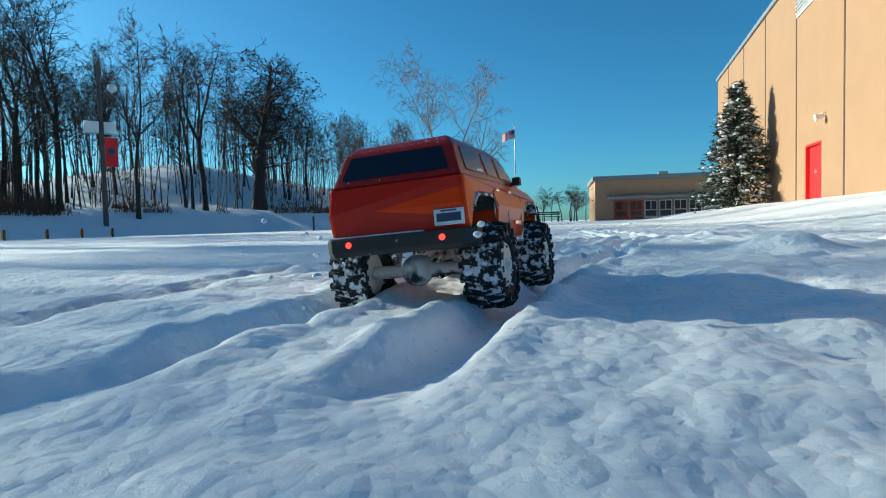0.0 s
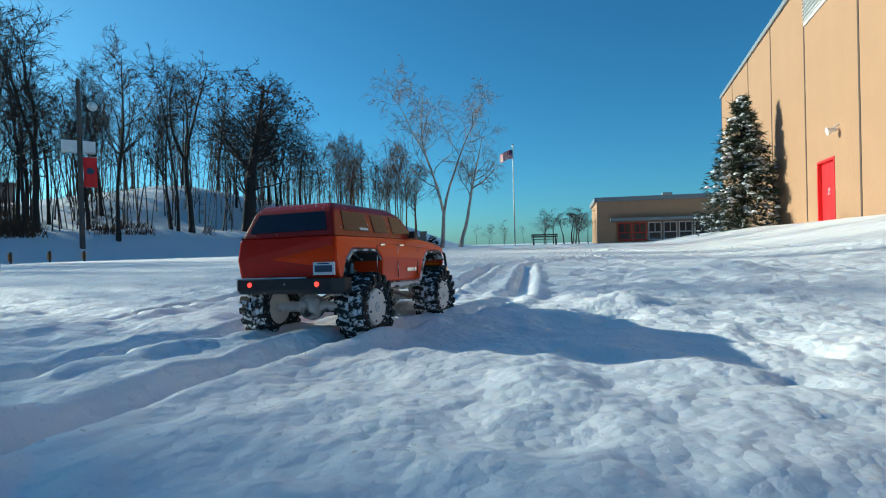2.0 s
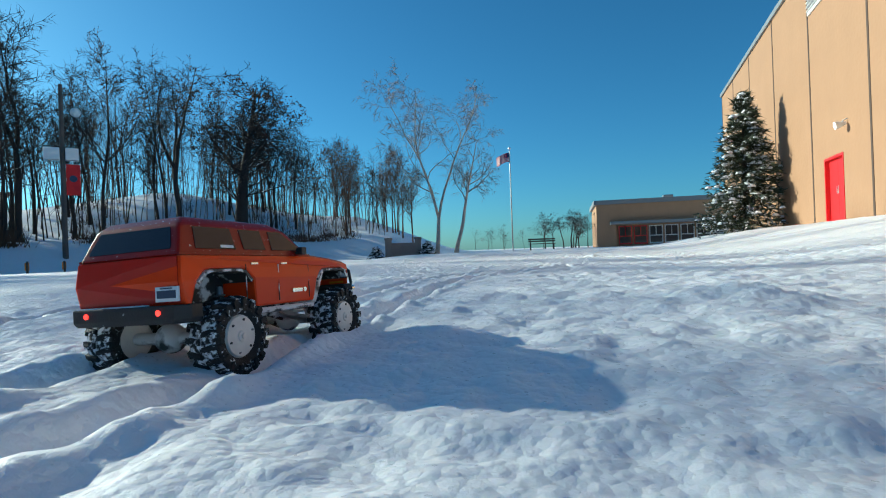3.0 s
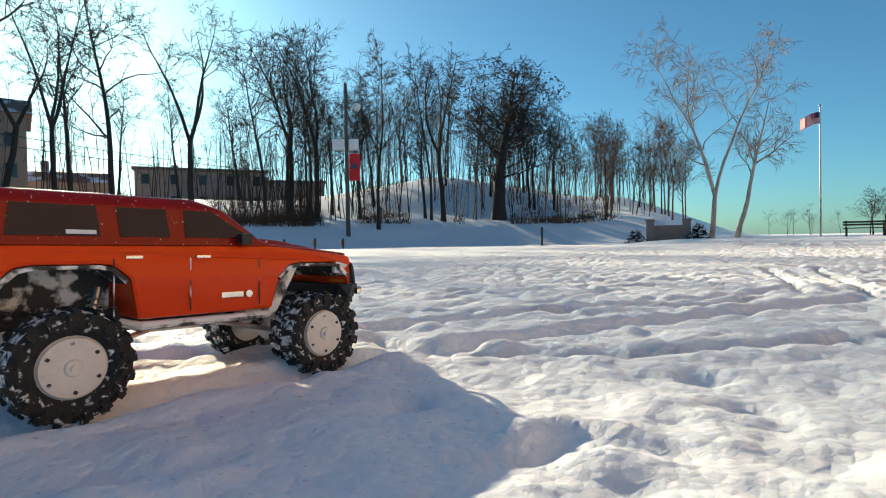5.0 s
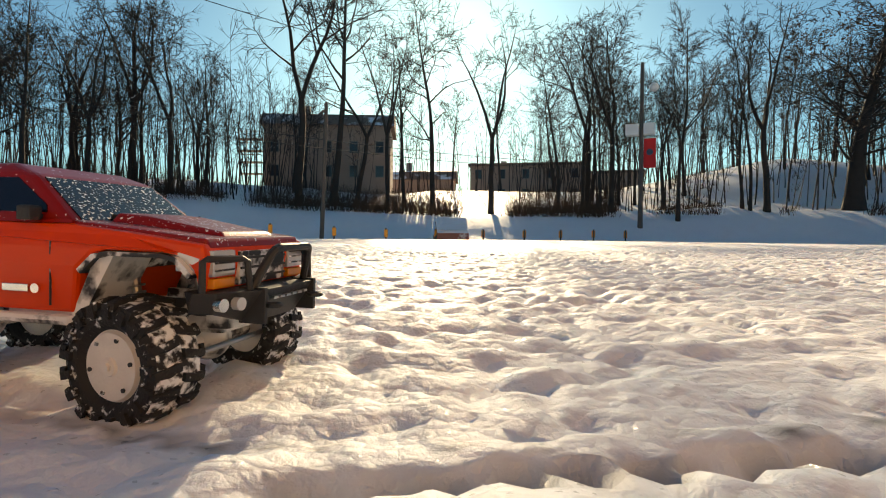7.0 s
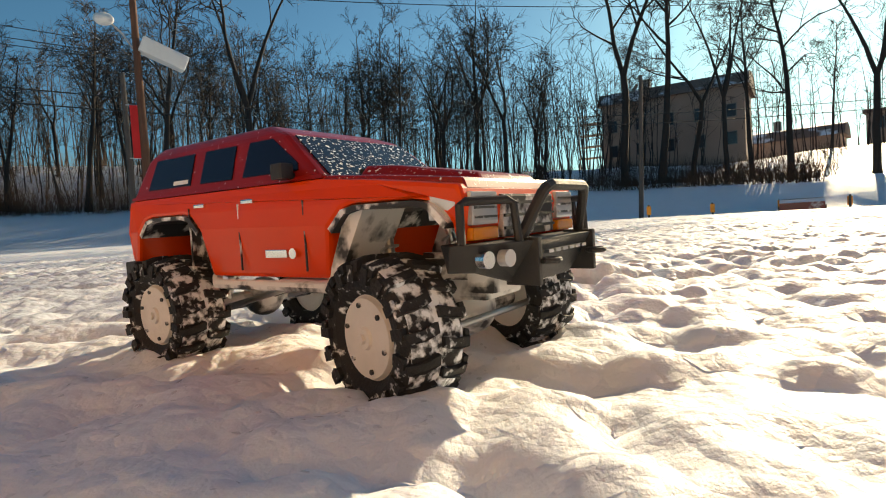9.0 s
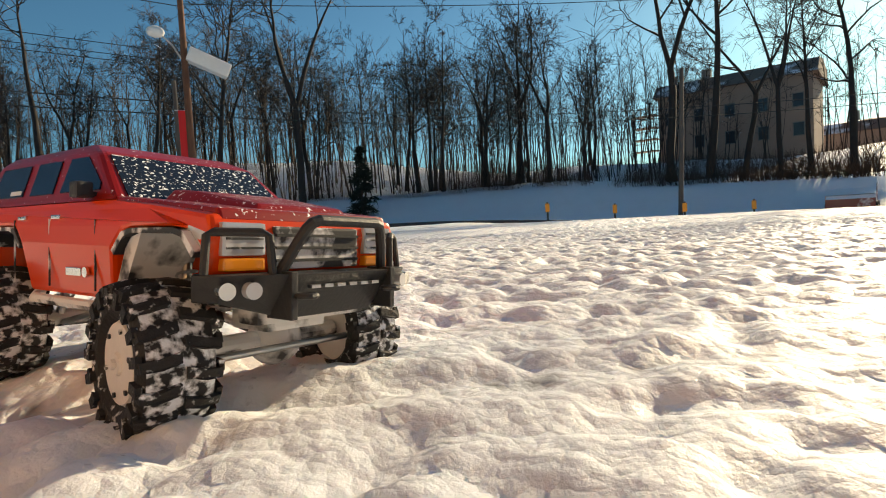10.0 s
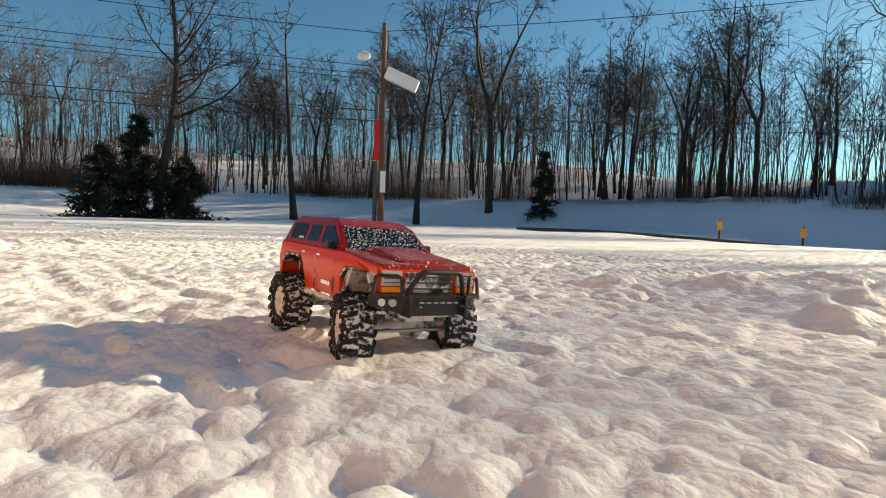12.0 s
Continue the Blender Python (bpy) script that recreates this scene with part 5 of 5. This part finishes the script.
    part("snow_ledge", boxm((-0.105, -0.252, 0.1160), (0.04, -0.243, 0.1185), bevel=0.001), M_CLUMP, rb, "thin line of snow")
    for s in (-1, 1):
        part("tail_lamp", cyl(bmesh.new(), (s * 0.070, -0.250, 0.1065), (s * 0.070, -0.2575, 0.1065), 0.0042, n=14), M_TAIL, rb, "small glowing red tail lamp")
    pl = part("number_plate", boxm((0.058, -0.2490, 0.1215), (0.100, -0.2455, 0.1430), bevel=0.001), M_PLATE, t, "white plate with dark bars")
    part("plate_bar", boxm((0.062, -0.2500, 0.1265), (0.096, -0.2485, 0.1375)), M_INK, pl)
    part("plate_bar", boxm((0.068, -0.2500, 0.1395), (0.090, -0.2485, 0.1415)), M_INK, pl)
    # panel over the shell's rear; its deeper red includes the shade there
    part("tailgate", glass_strip([(-0.097, -0.2415, 0.1190), (0.097, -0.2415, 0.1190), (0.099, -0.2470, 0.150), (0.096, -0.2440, 0.1860), (-0.096, -0.2440, 0.1860), (-0.099, -0.2470, 0.150)], 0.0010, (0, -1, 0.05)), M_GATE, t, "red tailgate flecked with snow, rear shade in its colour")
    # mirrors, handles, badges, flares
    for s in (-1, 1):
        mi = part("mirror", boxm((s * 0.107 - 0.007, 0.036, 0.189), (s * 0.107 + 0.007, 0.052, 0.2035), bevel=0.003), M_BLACK, t, "black door mirror")
        part("mirror_stalk", boxm((s * 0.097 - 0.008, 0.040, 0.190), (s * 0.097 + 0.006, 0.048, 0.195)), M_BLACK, mi)
        for y in (-0.100, -0.020):
            part("door_handle", boxm((s * 0.1045 - 0.0025, y, 0.1715), (s * 0.1045 + 0.0025, y + 0.018, 0.1755), bevel=0.0012), M_CHROME, t, "chrome door handle")
        bd = part("badge", boxm((s * 0.1055 - 0.0015, 0.012, 0.1200), (s * 0.1055 + 0.0015, 0.042, 0.1275), bevel=0.0008), M_CHROME, t, "chrome side badge")
        part("badge_crest", cyl(bmesh.new(), (s * 0.1045, 0.050, 0.1238), (s * 0.1072, 0.050, 0.1238), 0.0048, n=12), M_CHROME, bd)
        for x0, name in ((-0.1565, "rear"), (0.1565, "front")):
            bm = bmesh.new()
            pts = arch(x0, 0.06, 0.071, 0.057, 0.165 if name == "rear" else 0.162, 0.106)[1:-1]
            pts = [(y, z) for y, z in pts]
            inner = [(x0 + (y - x0) * 0.93, z - 0.004) for y, z in pts]
            for k in range(len(pts) - 1):
                q = [pts[k], pts[k + 1], inner[k + 1], inner[k]]
                a4 = [bm.verts.new((s * 0.1062, y, z)) for y, z in q]
                b4 = [bm.verts.new((s * 0.001, y, z)) for y, z in q]
                bm.faces.new(a4), bm.faces.new(b4[::-1])
                for i in range(4):
                    bm.faces.new((a4[i], b4[i], b4[(i + 1) % 4], a4[(i + 1) % 4]))
            bmesh.ops.recalc_face_normals(bm, faces=bm.faces)
            part("wheel_arch_liner", bm, M_DARK, t, "black arch liner")
        # door seams
        for y in (-0.112, -0.027, 0.066):
            part("door_seam", boxm((s * 0.1052 - 0.0008, y - 0.0007, 0.108), (s * 0.1052 + 0.0006, y + 0.0007, 0.172)), M_DARK, t)
        part("rock_slider", pipe(bmesh.new(), [(s * 0.086, -0.100, 0.098), (s * 0.098, -0.082, 0.093), (s * 0.098, 0.082, 0.093), (s * 0.086, 0.100, 0.098)], 0.0052, 8), M_FROST, t, "snow-frosted side rail")
        part("splash_guard", prism(bmesh.new(), [(0.084, 0.0985), (0.096, 0.0965), (0.130, 0.158), (0.112, 0.161)], min(s * 0.045, s * 0.099), max(s * 0.045, s * 0.099), "x"), M_FROST, t, "snow-packed splash guard")
        part("chassis_rail", boxm((s * 0.034 - 0.004, -0.225, 0.094), (s * 0.034 + 0.004, 0.225, 0.112), bevel=0.001), M_DARK, t)
        # springs and links
        for y, sg in ((-0.1565, 1), (0.1565, -1)):
            sp = part("shock", cyl(bmesh.new(), (s * 0.058, y + sg * 0.030, 0.070), (s * 0.048, y + sg * 0.046, 0.138), 0.0045, n=10), M_METAL, t, "steel shock absorber")
            part("spring", coil(bmesh.new(), (s * 0.057, y + sg * 0.031, 0.078), (s * 0.049, y + sg * 0.045, 0.128), 0.0085, 7, 0.0013), M_METAL, sp)
            part("lower_link", cyl(bmesh.new(), (s * 0.046, y + sg * 0.008, 0.056), (s * 0.034, y + sg * 0.125, 0.084), 0.0036, n=8), M_METAL, t)
    part("rear_tub", boxm((-0.046, -0.214, 0.112), (0.046, -0.098, 0.172), bevel=0.004), M_DARK, t, "black inner body tub")
    part("skid_plate", boxm((-0.040, -0.060, 0.076), (0.040, 0.062, 0.092), bevel=0.008), M_FROST, t, "frosted belly plate")
    for y, sg in ((-0.1565, 1), (0.1565, -1)):
        bm = bmesh.new()
        cyl(bm, (-0.084, y, 0.0605), (0.084, y, 0.0605), 0.0100, n=14)
        ax = part("axle", bm, M_FROST, t, "axle tube caked with snow")
        bm = bmesh.new()
        bmesh.ops.create_uvsphere(bm, u_segments=18, v_segments=12, radius=0.0245, matrix=Matrix.Translation((-0.012, y, 0.0605)) @ Matrix.Diagonal((1.05, 1.0, 1.0, 1)))
        part("differential", bm, M_FROST, ax, "round differential housing", True)
        part("drive_shaft", cyl(bmesh.new(), (-0.012, y + sg * 0.02, 0.064), (0.0, y + sg * 0.105, 0.084), 0.0045, n=10), M_DARK, t)
    part("steering_link", cyl(bmesh.new(), (-0.076, 0.186, 0.058), (0.080, 0.186, 0.058), 0.0034, n=10), M_METAL, t, "bright steering rod")
    part("servo_mount", boxm((-0.035, 0.150, 0.075), (0.030, 0.200, 0.104), bevel=0.004), M_FROST, t)
    part("under_nose", boxm((-0.060, 0.200, 0.086), (0.060, 0.226, 0.112), bevel=0.006), M_FROST, t, "snow-packed bumper mount")
    wheels = {}
    for name, (x, y) in HUBS.items():
        wheels[name] = wheel("wheel", t, x, y, 1 if x > 0 else -1)
    return t, wheels


TRUCK_OB, WHEELS = build_truck()


def thrown_clumps():
    """Lumps of snow that the rear wheels fling up at the start and that then lie in the snow."""
    rng = np.random.default_rng(77)
    out = []
    for k in range(44):
        bm = bmesh.new()
        r = rng.uniform(0.002, 0.0045) if k > 5 else rng.uniform(0.004, 0.0065)
        bmesh.ops.create_icosphere(bm, subdivisions=2, radius=r)
        for v in bm.verts:
            v.co *= 1 + 0.5 * noise.noise(v.co * 90 + Vector((k * 7, 0, 0)))
            v.co.z *= 0.8
        ob = part("snow_clump", bm, M_CLUMP, smooth=True)
        tagged(ob, "small lump of snow flung up by the tyres", "snow clump", "flung snow")
        side = rng.choice((-0.104, 0.104))
        born = rng.uniform(-0.25, 0.75)
        h = radians(-16)
        f, g = np.array((-math.sin(h), math.cos(h))), np.array((math.cos(h), math.sin(h)))
        q = np.array((-0.58, 1.69)) + np.array((0.50, 1.0)) * born + g * (side + rng.normal(0, 0.02)) - f * (0.20 + rng.random() * 0.05)
        u = f * rng.normal(0.55, 0.35) + g * rng.normal(0.1, 0.2)
        px, py = q
        v = np.array((u[0], u[1], rng.uniform(0.5, 1.7)))
        out.append((ob, born, np.array((px, py, 0.06)), v, rng.uniform(-300, 300, 2)))
    return out


CLUMPS = thrown_clumps()


def truck_pose(t):
    """The truck's smoothed place between its keyed rows."""
    ts = [q[0] for q in TRUCK]
    i = min(max(int(np.searchsorted(ts, t, side="right")) - 1, 0), len(ts) - 2)
    s = (t - ts[i]) / (ts[i + 1] - ts[i])
    def slope(k):
        a, b = max(k - 1, 0), min(k + 1, len(ts) - 1)
        return (np.array(TRUCK[b][1:]) - np.array(TRUCK[a][1:])) / (ts[b] - ts[a])
    p, q, h = np.array(TRUCK[i][1:]), np.array(TRUCK[i + 1][1:]), ts[i + 1] - ts[i]
    return ((2 * s ** 3 - 3 * s * s + 1) * p + (s ** 3 - 2 * s * s + s) * h * slope(i) + (3 * s * s - 2 * s ** 3) * q + (s ** 3 - s * s) * h * slope(i + 1))


def motions():
    step_t = 1 / 30
    times = [k * step_t for k in range(361)]
    places = [truck_pose(t) for t in times]
    walk(TRUCK_OB, [(t, pose(*p)) for t, p in zip(times, places)])
    # the wheels roll with the way that the truck has gone; the front pair steers
    gone, turn = 0.0, [0.0]
    for p, q in zip(places, places[1:]):
        gone += float(np.hypot(q[0] - p[0], q[1] - p[1]))
        turn.append(-math.degrees(gone / R_TYRE))
    for name, w in WHEELS.items():
        rows = []
        x, y = HUBS[name]
        for k, t in enumerate(times):
            steer = 0.0
            if name.startswith("front"):
                steer = float(np.interp(t, [0, 2, 4.5, 5.6, 6.2, 7, 7.6, 9.4, 10, 10.6, 11.2, 12], [0, 0, 0, 2, -6, -10, -14, -14, -8, -6, -8, -14]))
            rows.append((t, pose(x, y, R_TYRE - 0.002, 0, 0, steer) @ pose(0, 0, 0, turn[k])))
        walk(w, rows)
    for ob, born, p, v, spin in CLUMPS:
        rows = []
        for k in range(61):
            t = k * step_t
            a = max(t - born, 0.0)
            land = (v[2] + math.sqrt(v[2] ** 2 + 2 * 9.81 * 0.03)) / 9.81
            a = min(a, land)
            q = p + v * a
            q[2] = max(p[2] + v[2] * a - 4.905 * a * a, 0.03)
            rows.append((t, pose(*q, spin[0] * a, spin[1] * a, 0)))
        rows.append((12.0, rows[-1][1]))
        walk(ob, rows)


motions()
